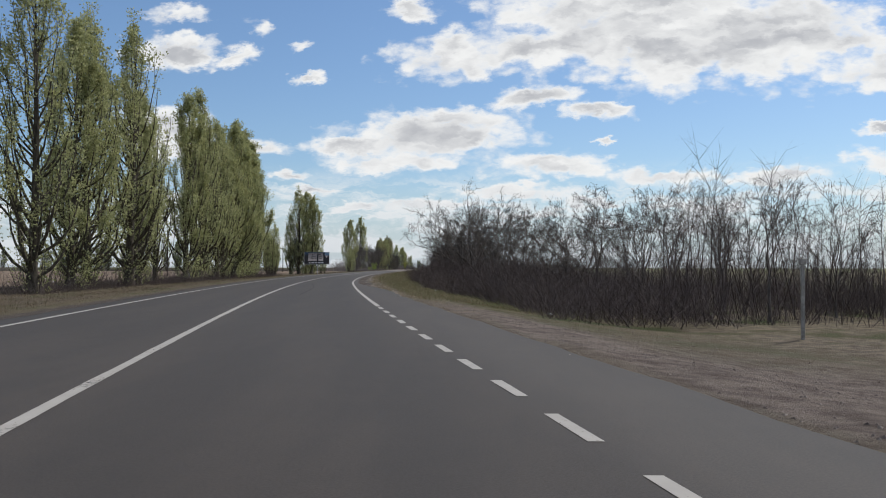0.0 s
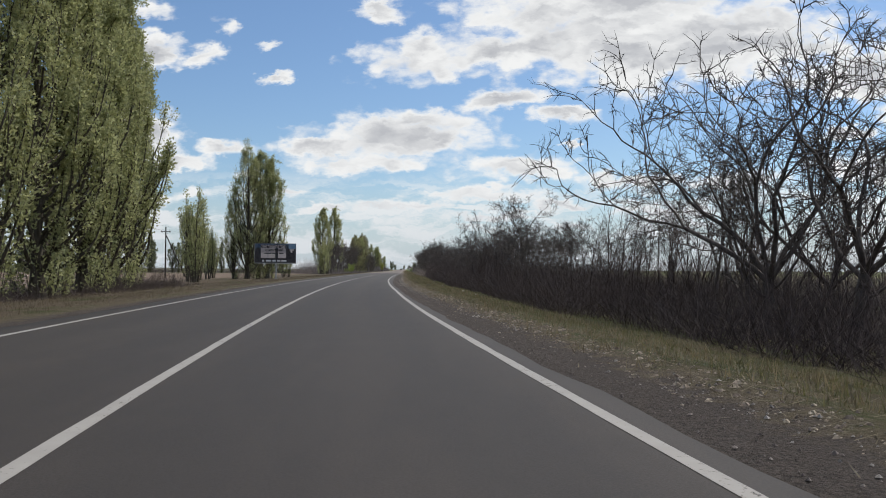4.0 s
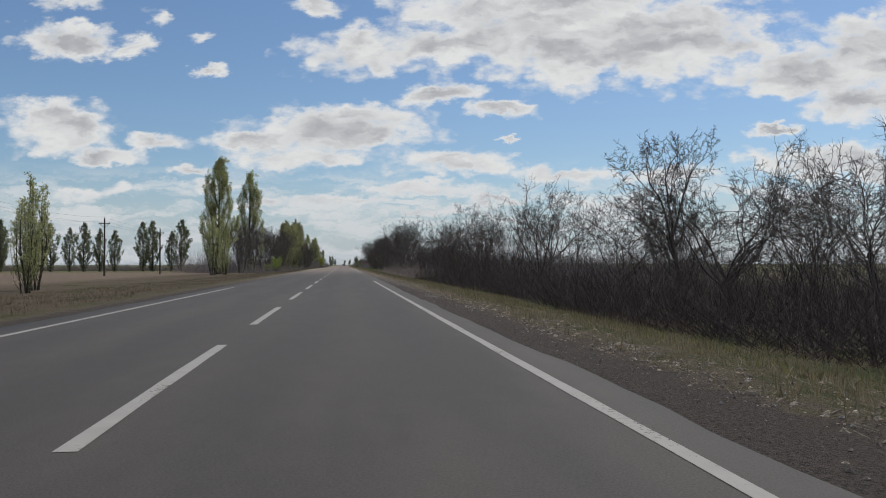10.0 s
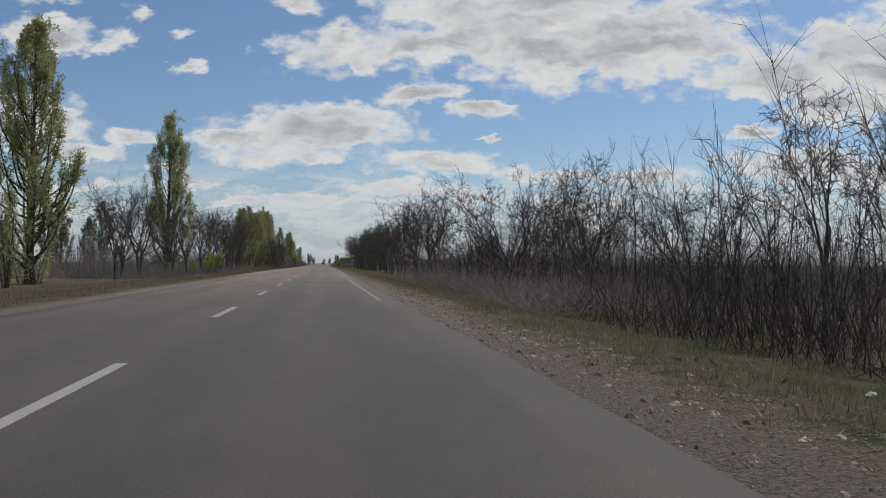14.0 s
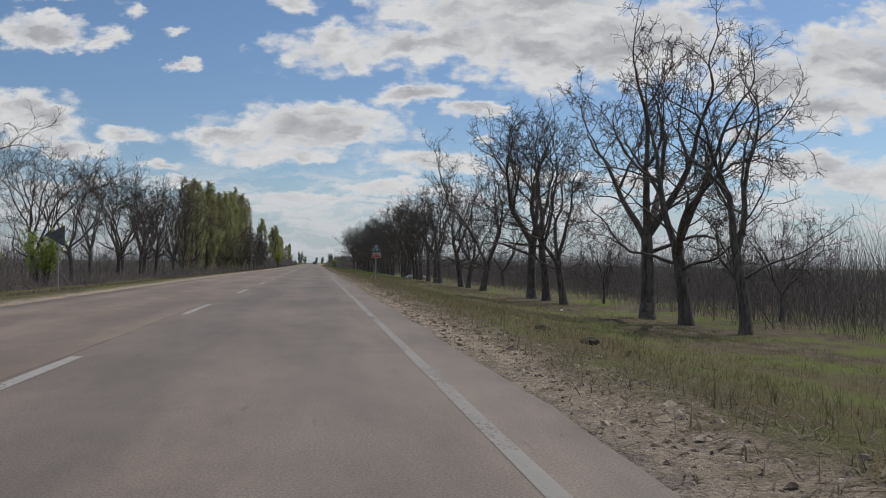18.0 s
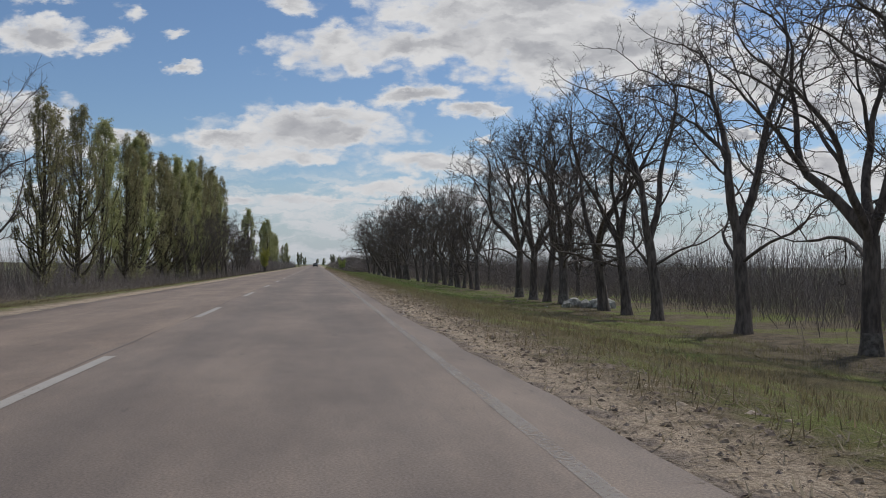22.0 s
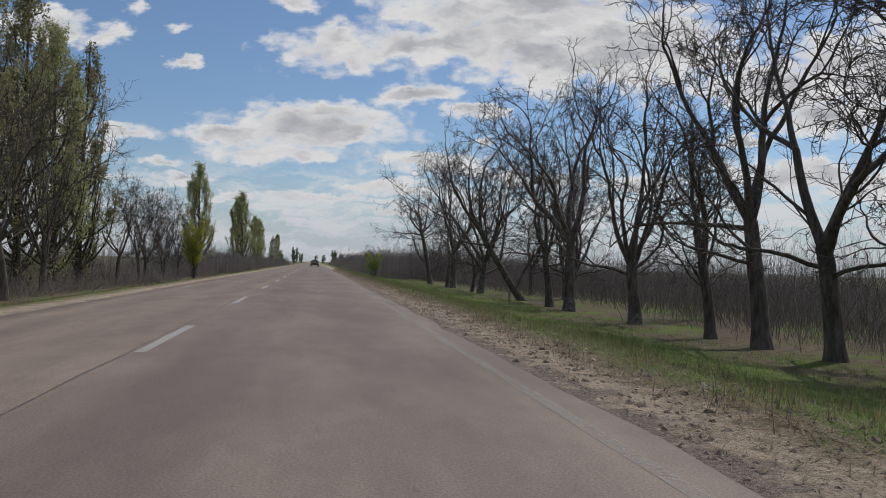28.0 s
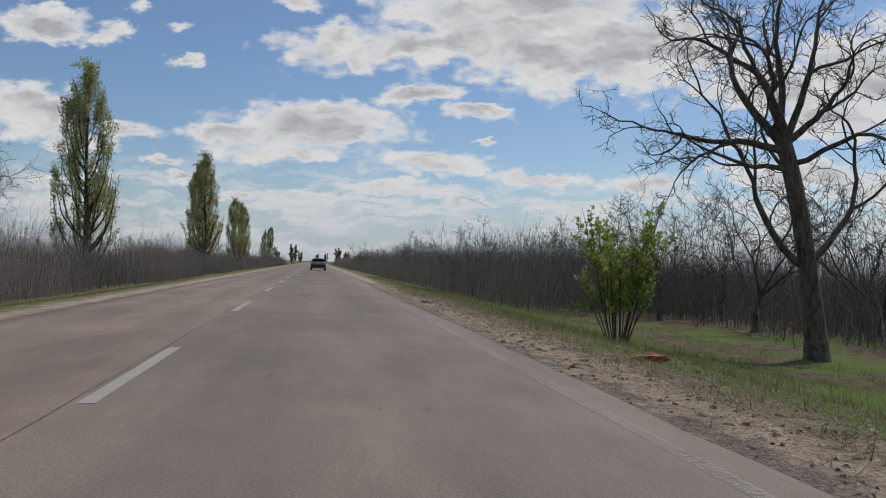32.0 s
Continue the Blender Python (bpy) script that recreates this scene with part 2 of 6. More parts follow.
def leafy(name, dark, light):
    m, t, b = material(name, 0.6)
    r = t.nodes.new("ShaderNodeNewGeometry").outputs["Random Per Island"]
    col = mix_rgb(t, r, dark, light)
    t.links.new(col, b.inputs["Base Color"])
    tr = t.nodes.new("ShaderNodeBsdfTranslucent")
    t.links.new(col, tr.inputs[0])
    mx = t.nodes.new("ShaderNodeMixShader")
    mx.inputs[0].default_value = 0.5
    t.links.new(b.outputs[0], mx.inputs[1]), t.links.new(tr.outputs[0], mx.inputs[2])
    t.links.new(mx.outputs[0], t.nodes["Material Output"].inputs[0])
    return m


def asphalt_material():
    """Grey asphalt, paler and warmer where the wheels polish it, with cloud shade painted in as a darker tone over the
    first stretches; the inset 'across' is the distance from the road's middle.
    """
    m, t, b = material("asphalt", 0.78)
    pos = t.nodes.new("ShaderNodeTexCoord").outputs["Object"]
    at = t.nodes.new("ShaderNodeAttribute")
    at.attribute_name = "across"
    a = at.outputs["Fac"]
    fine = noise_node(t, pos, 60, 4, 0.7)
    mid = noise_node(t, vec_node(t, "MULTIPLY", pos, (1.0, 0.12, 1.0)), 1.3, 4, 0.6)
    large = noise_node(t, vec_node(t, "MULTIPLY", pos, (1.0, 0.15, 1.0)), 0.16, 3, 0.5)
    col = mix_rgb(t, smooth(t, fine, 0.25, 0.75), (0.056, 0.053, 0.050), (0.118, 0.111, 0.104))
    wheel = math_node(t, "COSINE", math_node(t, "MULTIPLY", math_node(t, "SUBTRACT", math_node(t, "ABSOLUTE", a), 1.85), 3.5))
    col = mix_rgb(t, smooth(t, math_node(t, "ADD", math_node(t, "MULTIPLY", wheel, 0.12), mid), 0.35, 0.7), col,
                  mix_rgb(t, 1.0, col, (1.22, 1.20, 1.17), "MULTIPLY"))
    col = mix_rgb(t, smooth(t, large, 0.35, 0.65), mix_rgb(t, 1.0, col, (0.88, 0.88, 0.89), "MULTIPLY"), col)
    sep = t.nodes.new("ShaderNodeSeparateXYZ")
    t.links.new(pos, sep.inputs[0])
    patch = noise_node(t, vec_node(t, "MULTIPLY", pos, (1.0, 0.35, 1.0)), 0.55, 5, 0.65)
    farther = mix_rgb(t, smooth(t, patch, 0.35, 0.65), mix_rgb(t, 1.0, col, (1.66, 1.43, 1.26), "MULTIPLY"), mix_rgb(t, 1.0, col, (2.20, 1.90, 1.66), "MULTIPLY"))
    farther = mix_rgb(t, smooth(t, math_node(t, "ADD", a, math_node(t, "MULTIPLY", mid, 0.12)), -0.10, 0.06), mix_rgb(t, 1.0, farther, (1.20, 1.15, 1.09), "MULTIPLY"), farther)
    # cloud shade put into the colour: the road starts dark and pales with distance
    col = mix_rgb(t, smooth(t, sep.outputs[1], 246, 335), mix_rgb(t, smooth(t, sep.outputs[1], 70, 200), mix_rgb(t, 1.0, col, (0.445, 0.385, 0.338), "MULTIPLY"), mix_rgb(t, 1.0, col, (0.75, 0.685, 0.62), "MULTIPLY")), farther)
    blot = noise_node(t, vec_node(t, "MULTIPLY", pos, (1.0, 0.45, 1.0)), 2.6, 5, 0.7)
    col = mix_rgb(t, smooth(t, blot, 0.36, 0.64), mix_rgb(t, 1.0, col, (0.94, 0.94, 0.945), "MULTIPLY"), mix_rgb(t, 1.0, col, (1.045, 1.04, 1.035), "MULTIPLY"))
    # dark oily drips and pale scuffs
    drip = smooth(t, noise_node(t, vec_node(t, "MULTIPLY", pos, (1.0, 0.22, 1.0)), 5.5, 3, 0.6), 0.66, 0.74)
    col = mix_rgb(t, math_node(t, "MULTIPLY", drip, 0.35), col, (0.035, 0.033, 0.032))
    t.links.new(col, b.inputs["Base Color"])
    bp = node(t, "ShaderNodeBump", Strength=0.5, Distance=0.004)
    t.links.new(fine, bp.inputs["Height"]), t.links.new(bp.outputs[0], b.inputs["Normal"])
    b.inputs["Specular IOR Level"].default_value = 0.36
    return m


def line_paint(name, wear, tone=1.0, cover=1.0):
    m, t, b = material(name, 0.75)
    pos = t.nodes.new("ShaderNodeTexCoord").outputs["Object"]
    n = math_node(t, "ADD", math_node(t, "MULTIPLY", noise_node(t, pos, 22, 5, 0.7), 0.6),
                  math_node(t, "MULTIPLY", noise_node(t, vec_node(t, "MULTIPLY", pos, (1, 0.3, 1)), 1.6, 3, 0.5), 0.4))
    worn = smooth(t, n, wear, wear + 0.12, 0.0, cover)
    col = mix_rgb(t, noise_node(t, pos, 3, 3), (0.34 * tone, 0.315 * tone, 0.28 * tone), (0.47 * tone, 0.44 * tone, 0.395 * tone))
    t.links.new(col, b.inputs["Base Color"])
    bare = t.nodes.new("ShaderNodeBsdfTransparent")
    mx = t.nodes.new("ShaderNodeMixShader")
    t.links.new(worn, mx.inputs[0]), t.links.new(bare.outputs[0], mx.inputs[1]), t.links.new(b.outputs[0], mx.inputs[2])
    t.links.new(mx.outputs[0], t.nodes["Material Output"].inputs[0])
    return m


def ground_material():
    """One sheet of ground: gravel by the road, dry and green grass on the slopes, ploughed soil in the fields."""
    m, t, b = material("ground", 0.95)
    pos = t.nodes.new("ShaderNodeTexCoord").outputs["Object"]

    def attr(name):
        n = t.nodes.new("ShaderNodeAttribute")
        n.attribute_name = name
        return n.outputs["Fac"]
    a = attr("across")
    big = noise_node(t, pos, 0.35, 4, 0.6)
    mid = noise_node(t, pos, 2.2, 5, 0.65)
    fine = noise_node(t, pos, 28, 5, 0.7)
    wob = math_node(t, "MULTIPLY", math_node(t, "SUBTRACT", mid, 0.5), 2.2)
    e = math_node(t, "ADD", math_node(t, "ABSOLUTE", a), wob)
    gravel = mix_rgb(t, smooth(t, fine, 0.3, 0.7), (0.042, 0.035, 0.030), (0.112, 0.093, 0.079))
    dry = mix_rgb(t, smooth(t, fine, 0.3, 0.7), (0.085, 0.068, 0.038), (0.21, 0.17, 0.105))
    straw = mix_rgb(t, smooth(t, fine, 0.25, 0.75), (0.25, 0.195, 0.142), (0.62, 0.51, 0.38))
    clump = noise_node(t, pos, 5.5, 4, 0.7)
    straw = mix_rgb(t, math_node(t, "MULTIPLY", smooth(t, clump, 0.54, 0.64), 0.5), straw, (0.085, 0.064, 0.046))
    straw = mix_rgb(t, math_node(t, "MULTIPLY", smooth(t, noise_node(t, pos, 11, 3, 0.6), 0.58, 0.66), 0.7), straw, (0.46, 0.385, 0.285))
    green = mix_rgb(t, smooth(t, fine, 0.3, 0.7), (0.034, 0.048, 0.014), (0.100, 0.122, 0.042))
    grass = mix_rgb(t, smooth(t, math_node(t, "ADD", math_node(t, "MULTIPLY", big, 0.6), math_node(t, "MULTIPLY", mid, 0.4)), 0.42, 0.62), dry, green)
    turf = mix_rgb(t, smooth(t, fine, 0.3, 0.7), (0.080, 0.066, 0.034), (0.190, 0.158, 0.086))
    fresh = mix_rgb(t, smooth(t, fine, 0.3, 0.7), (0.086, 0.104, 0.027), (0.205, 0.222, 0.074))
    grass = mix_rgb(t, 1.0, grass, (0.74, 0.74, 0.74), "MULTIPLY")
    grass = mix_rgb(t, math_node(t, "MULTIPLY", attr("late"), smooth(t, big, 0.42, 0.62)), mix_rgb(t, attr("late"), grass, turf), fresh)
    lush = mix_rgb(t, smooth(t, fine, 0.3, 0.7), (0.066, 0.100, 0.024), (0.175, 0.225, 0.066))
    grass = mix_rgb(t, math_node(t, "MULTIPLY", attr("spring"), smooth(t, math_node(t, "ADD", math_node(t, "MULTIPLY", big, 0.6), math_node(t, "MULTIPLY", mid, 0.4)), 0.36, 0.56)), grass, lush)
    soil = mix_rgb(t, smooth(t, mid, 0.3, 0.7), (0.135, 0.098, 0.072), (0.225, 0.172, 0.128))
    litter = mix_rgb(t, smooth(t, mid, 0.3, 0.7), (0.085, 0.070, 0.050), (0.19, 0.155, 0.105))
    pale = mix_rgb(t, smooth(t, fine, 0.3, 0.7), (0.115, 0.094, 0.078), (0.32, 0.268, 0.225))
    # the gravel changes to a paler tone farther along the road
    gravel = mix_rgb(t, attr("pale_gravel"), gravel, pale)
    gravel = mix_rgb(t, math_node(t, "MULTIPLY", attr("late"), smooth(t, e, 4.2, 4.8)), gravel, straw)
    col = mix_rgb(t, smooth(t, e, 4.8, 5.4), gravel, mix_rgb(t, 0.6, gravel, dry))
    col = mix_rgb(t, smooth(t, e, 5.2, 6.0), col, grass)
    col = mix_rgb(t, math_node(t, "MULTIPLY", attr("wood"), smooth(t, e, 11, 15)), col, mix_rgb(t, smooth(t, big, 0.45, 0.6), litter, grass))
    weeds = mix_rgb(t, smooth(t, fine, 0.3, 0.7), (0.062, 0.047, 0.032), (0.150, 0.117, 0.082))
    col = mix_rgb(t, math_node(t, "MULTIPLY", attr("field"), math_node(t, "MULTIPLY", smooth(t, e, 5.4, 6.6), smooth(t, big, 0.66, 0.52))), col, weeds)
    col = mix_rgb(t, math_node(t, "MULTIPLY", attr("field"), smooth(t, e, 20, 27)), col, soil)
    col = mix_rgb(t, attr("lot"), col, mix_rgb(t, smooth(t, mid, 0.3, 0.7), (0.090, 0.070, 0.058), (0.20, 0.162, 0.138)))
    t.links.new(col, b.inputs["Base Color"])
    bp = node(t, "ShaderNodeBump", Strength=1.0, Distance=0.05)
    t.links.new(math_node(t, "ADD", fine, mid), bp.inputs["Height"]), t.links.new(bp.outputs[0], b.inputs["Normal"])
    b.inputs["Specular IOR Level"].default_value = 0.1
    return m


ASPHALT, GROUND = asphalt_material(), ground_material()
PAINT, PAINT_WORN, PAINT_OLD = line_paint("road_paint", 0.32, 0.80), line_paint("worn_road_paint", 0.40, 0.85, 0.50), line_paint("old_road_paint", 0.36, 0.85, 0.75)
JOINT = grained("old_tar_joint", (0.085, 0.074, 0.066), (0.16, 0.138, 0.120), 6, 0.8)
TAR = grained("tar", (0.013, 0.013, 0.012), (0.030, 0.028, 0.027), 20, 0.85, spec=0.2)
BARK = grained("dark_bark", (0.080, 0.068, 0.061), (0.205, 0.178, 0.158), 9, 0.95, 0.02, 0.8, stretch=(1, 1, 0.25), spec=0.1)
TWIG = grained("twig_bark", (0.056, 0.050, 0.047), (0.130, 0.115, 0.106), 6, 0.95, vary=0.3, spec=0.1)
POPLAR_BARK = grained("poplar_bark", (0.050, 0.043, 0.032), (0.15, 0.13, 0.10), 8, 0.95, 0.02, 0.7, stretch=(1, 1, 0.25), spec=0.1)
STEM = grained("thicket_stems", (0.054, 0.041, 0.038), (0.150, 0.120, 0.110), 5, 0.95, vary=0.4, spec=0.1)
CANE = grained("pale_canes", (0.16, 0.122, 0.105), (0.44, 0.36, 0.32), 5, 0.95, vary=0.5, spec=0.1)
STEM_GREY = grained("sapling_stems", (0.130, 0.110, 0.102), (0.310, 0.268, 0.250), 5, 0.95, vary=0.4, spec=0.1)
LIME = grained("limewash", (0.075, 0.066, 0.056), (0.235, 0.215, 0.19), 7, 0.95, 0.01, 1.5)
LEAF = leafy("poplar_leaves", (0.245, 0.260, 0.105), (0.530, 0.535, 0.270))
LEAF_DARK = leafy("far_poplar_leaves", (0.120, 0.132, 0.075), (0.250, 0.262, 0.150))
LEAF_OLIVE = leafy("opening_poplar_buds", (0.160, 0.152, 0.075), (0.380, 0.352, 0.190))
LEAF_BRIGHT = leafy("young_leaves", (0.20, 0.26, 0.055), (0.43, 0.50, 0.14))
LEAF_YELLOW = leafy("yellow_young_leaves", (0.28, 0.29, 0.045), (0.50, 0.49, 0.11))
BLADE = leafy("grass_blades", (0.078, 0.080, 0.030), (0.180, 0.165, 0.078))
BLADE_LUSH = leafy("spring_grass_blades", (0.128, 0.114, 0.050), (0.285, 0.246, 0.132))
BLADE_GREEN = leafy("fresh_grass_blades", (0.085, 0.125, 0.030), (0.215, 0.265, 0.085))
BLADE_BROWN = leafy("dead_weed_blades", (0.075, 0.060, 0.036), (0.190, 0.152, 0.096))
BLADE_DRY = leafy("dry_grass_blades", (0.10, 0.078, 0.042), (0.27, 0.22, 0.13))
PALE_STONE = grained("pale_stones", (0.19, 0.170, 0.150), (0.42, 0.385, 0.345), 9, 0.9, vary=0.3)
STONE = grained("gravel_stones", (0.08, 0.066, 0.058), (0.25, 0.21, 0.185), 12, 0.9, vary=0.4)
CONCRETE = grained("weathered_concrete", (0.22, 0.21, 0.19), (0.40, 0.38, 0.35), 14, 0.9, 0.004, 2)
POLE_WOOD = grained("tarred_pole_wood", (0.045, 0.038, 0.032), (0.12, 0.10, 0.085), 12, 0.9, 0.005, 1, stretch=(1, 1, 0.1))
STEEL = grained("galvanised_steel", (0.28, 0.28, 0.28), (0.42, 0.42, 0.42), 10, 0.45, metal=0.8)
WIRE = grained("wire", (0.05, 0.05, 0.05), (0.09, 0.09, 0.09), 10, 0.6)
GLASS_INSULATOR = grained("insulator", (0.25, 0.27, 0.26), (0.4, 0.42, 0.4), 10, 0.2)


# ---- shape helpers ----
def mesh(name, verts, faces, mat, smooth_faces=False):
    me = bpy.data.meshes.new(name)
    me.from_pydata(verts, [], faces)
    if mat:
        me.materials.append(mat)
    if smooth_faces:
        me.shade_smooth()
    me.update()
    return me


def part(name, data, parent, label=""):
    """Links a mesh (or a bmesh with its material) as one object under a thing or a part."""
    ob = new(name, data)
    ob.parent = parent
    if label:
        ob["label"] = label
    return ob


def bm_mesh(name, bm, mat, bevel=0.0, segments=2):
    if bevel:
        bmesh.ops.bevel(bm, geom=[e for e in bm.edges if e.calc_face_angle(0) > 0.6], offset=bevel, segments=segments, affect="EDGES", profile=0.6)
    me = bpy.data.meshes.new(name)
    bm.to_mesh(me)
    bm.free()
    me.materials.append(mat)
    return me


def box(size, at=(0, 0, 0), bm=None, turn=None):
    bm = bm or bmesh.new()
    m = Matrix.Translation(at) @ (turn or Matrix()) @ Matrix.Diagonal((*size, 1))
    bmesh.ops.create_cube(bm, size=1, matrix=m)
    return bm


def rod(r, h, at=(0, 0, 0), sides=12, bm=None, turn=None, r2=None):
    bm = bm or bmesh.new()
    m = Matrix.Translation(at) @ (turn or Matrix())
    bmesh.ops.create_cone(bm, cap_ends=True, segments=sides, radius1=r, radius2=r if r2 is None else r2, depth=h, matrix=m)
    return bm


def thing(name, at, label, category, group="", turn=0.0, scale=1.0):
    ob = tagged(new(name), label, category, group)
    ob.matrix_basis = Matrix.Translation(at) @ Matrix.Rotation(turn, 4, "Z") @ Matrix.Scale(scale, 4)
    return ob


class Soup:
    """Vertices and faces that grow into one mesh."""

    def __init__(self):
        self.v, self.f = [], []

    def tube(self, pts, radii, sides):
        n0 = len(self.v)
        side = None
        for i, p in enumerate(pts):
            d = (pts[min(i + 1, len(pts) - 1)] - pts[max(i - 1, 0)]).normalized()
            if side is None:
                side = d.orthogonal().normalized()
            side = (side - d * side.dot(d)).normalized()
            other = d.cross(side)
            for k in range(sides):
                a = 2 * math.pi * k / sides
                self.v.append(tuple(p + (side * math.cos(a) + other * math.sin(a)) * radii[i]))
        for i in range(len(pts) - 1):
            for k in range(sides):
                a, b = n0 + i * sides + k, n0 + i * sides + (k + 1) % sides
                self.f.append((a, b, b + sides, a + sides))

    def spike(self, a, b, r):
        """A thin twig: three sides that meet in a point."""
        n0 = len(self.v)
        d = (b - a).normalized()
        s = d.orthogonal().normalized()
        o = d.cross(s)
        for k in range(3):
            w = 2.0944 * k
            self.v.append(tuple(a + (s * math.cos(w) + o * math.sin(w)) * r))
        self.v.append(tuple(b))
        self.f += [(n0, n0 + 1, n0 + 3), (n0 + 1, n0 + 2, n0 + 3), (n0 + 2, n0, n0 + 3)]

    def leaf(self, p, d, size, rng):
        """A small leaf: two triangles folded along its rib."""
        n0 = len(self.v)
        s = d.cross(Vector((rng.uniform(-1, 1), rng.uniform(-1, 1), rng.uniform(-1, 1)))).normalized()
        up = d.cross(s) * size * 0.15
        self.v += [tuple(p), tuple(p + d * size * 0.55 + s * size * 0.42 + up), tuple(p + d * size), tuple(p + d * size * 0.55 - s * size * 0.42 + up)]
        self.f += [(n0, n0 + 1, n0 + 2), (n0, n0 + 2, n0 + 3)]

    def facet(self, p, d, size, rng):
        """A single small leaf facet, for crowns seen from afar."""
        n0 = len(self.v)
        s = d.cross(Vector((rng.uniform(-1, 1), rng.uniform(-1, 1), rng.uniform(-1, 1)))).normalized()
        self.v += [tuple(p - s * size * 0.45), tuple(p + s * size * 0.45), tuple(p + d * size)]
        self.f.append((n0, n0 + 1, n0 + 2))

    def blade(self, p, tip, w):
        n0 = len(self.v)
        s = Vector((tip.y - p.y, p.x - tip.x, 0))
        s = (s.normalized() if s.length > 1e-4 else Vector((1, 0, 0))) * w
        self.v += [tuple(p - s), tuple(p + s), tuple(tip)]
        self.f.append((n0, n0 + 1, n0 + 2))


def rand_dir(rng):
    a, z = rng.uniform(0, 2 * math.pi), rng.uniform(-1, 1)
    r = math.sqrt(1 - z * z)
    return Vector((r * math.cos(a), r * math.sin(a), z))


def limb(rng, a, d, length, steps, wander, lift):
    """Points of a winding limb that starts at a towards d; lift bends it up."""
    pts, d = [a.copy()], d.normalized()
    for _ in range(steps):
        d = (d + rand_dir(rng) * wander + Vector((0, 0, lift))).normalized()
        pts.append(pts[-1] + d * (length / steps))
    return pts


def along(pts, f):
    x = f * (len(pts) - 1)
    i = min(int(x), len(pts) - 2)
    return pts[i].lerp(pts[i + 1], x - i), (pts[i + 1] - pts[i]).normalized()


# ---- the lie of the land ----
ROAD_BEND = [(-400, -0.1561), (0, -0.1561), (15, -0.1440), (30, -0.1288), (45, -0.1119), (60, -0.0942), (75, -0.0766), (90, -0.0598), (105, -0.0444),
             (120, -0.0310), (135, -0.0198), (150, -0.0111), (165, -0.0050), (180, -0.0013), (190, -0.0000)]
_ys = np.arange(-400.0, 190.5, 0.5)
_ms = np.interp(_ys, [k[0] for k in ROAD_BEND], [k[1] for k in ROAD_BEND])
_xs = -np.cumsum((_ms * 0.5)[::-1])[::-1]


def middle(y):
    """The road's middle at y."""
    return float(np.interp(y, _ys, _xs)) if y < 190 else 0.0


def fall(u, y):
    """How far the far lane tips down to its side on the last stretch."""
    return -float(np.interp(y, [390, 470, 560, 640], [0.0, 0.035, 0.05, 0.06])) * min(max(-u, 0.0), 4.3)


def land(u, y):
    """Height of the ground, u metres to the right of the road's middle."""
    if u >= 0:
        deep = float(np.interp(y, [-50, 40, 330, 520, 560, 2000], [0.5, 1.05, 1.15, 1.2, 1.4, 1.4]))
        z = -float(np.interp(u, [0, 4.2, 6.4, 9.2, 13.5, 20], [0.0, 0.02, 0.09, 0.55, 0.96, 1.0])) * (deep if u > 6.4 else 1)
    else:
        deep = float(np.interp(y, [-50, 300, 480, 560, 2000], [0.45, 0.5, 1.2, 1.5, 1.5]))
        z = -float(np.interp(-u, [0, 4.2, 6.2, 9.0, 14.0, 20], [0.0, 0.02, 0.08, 0.5, 0.92, 1.0])) * (deep if u < -6.2 else 1)
    z += fall(u, y)
    if abs(u) > 5:
        k = min(1.0, (abs(u) - 5) / 4)
        if u > 0:
            z += 0.08 * max(0.0, 0.55 + noise.noise((y * 0.4, 2.2, 0.3))) * math.exp(-((u - 5.55 - 0.35 * noise.noise((y * 0.23, 7.7, 0.0))) / 0.4) ** 2)
        z += k * 0.10 * noise.noise((u * 0.35, y * 0.35, 1.7)) + k * 0.05 * noise.noise((u * 1.3, y * 1.3, 4.1))
    return z


def spot(u, y, dz=0.0):
    return (middle(y) + u, y, land(u, y) + dz)


def where(x, y, dz=0.0):
    return (x, y, land(x - middle(y), y) + dz)


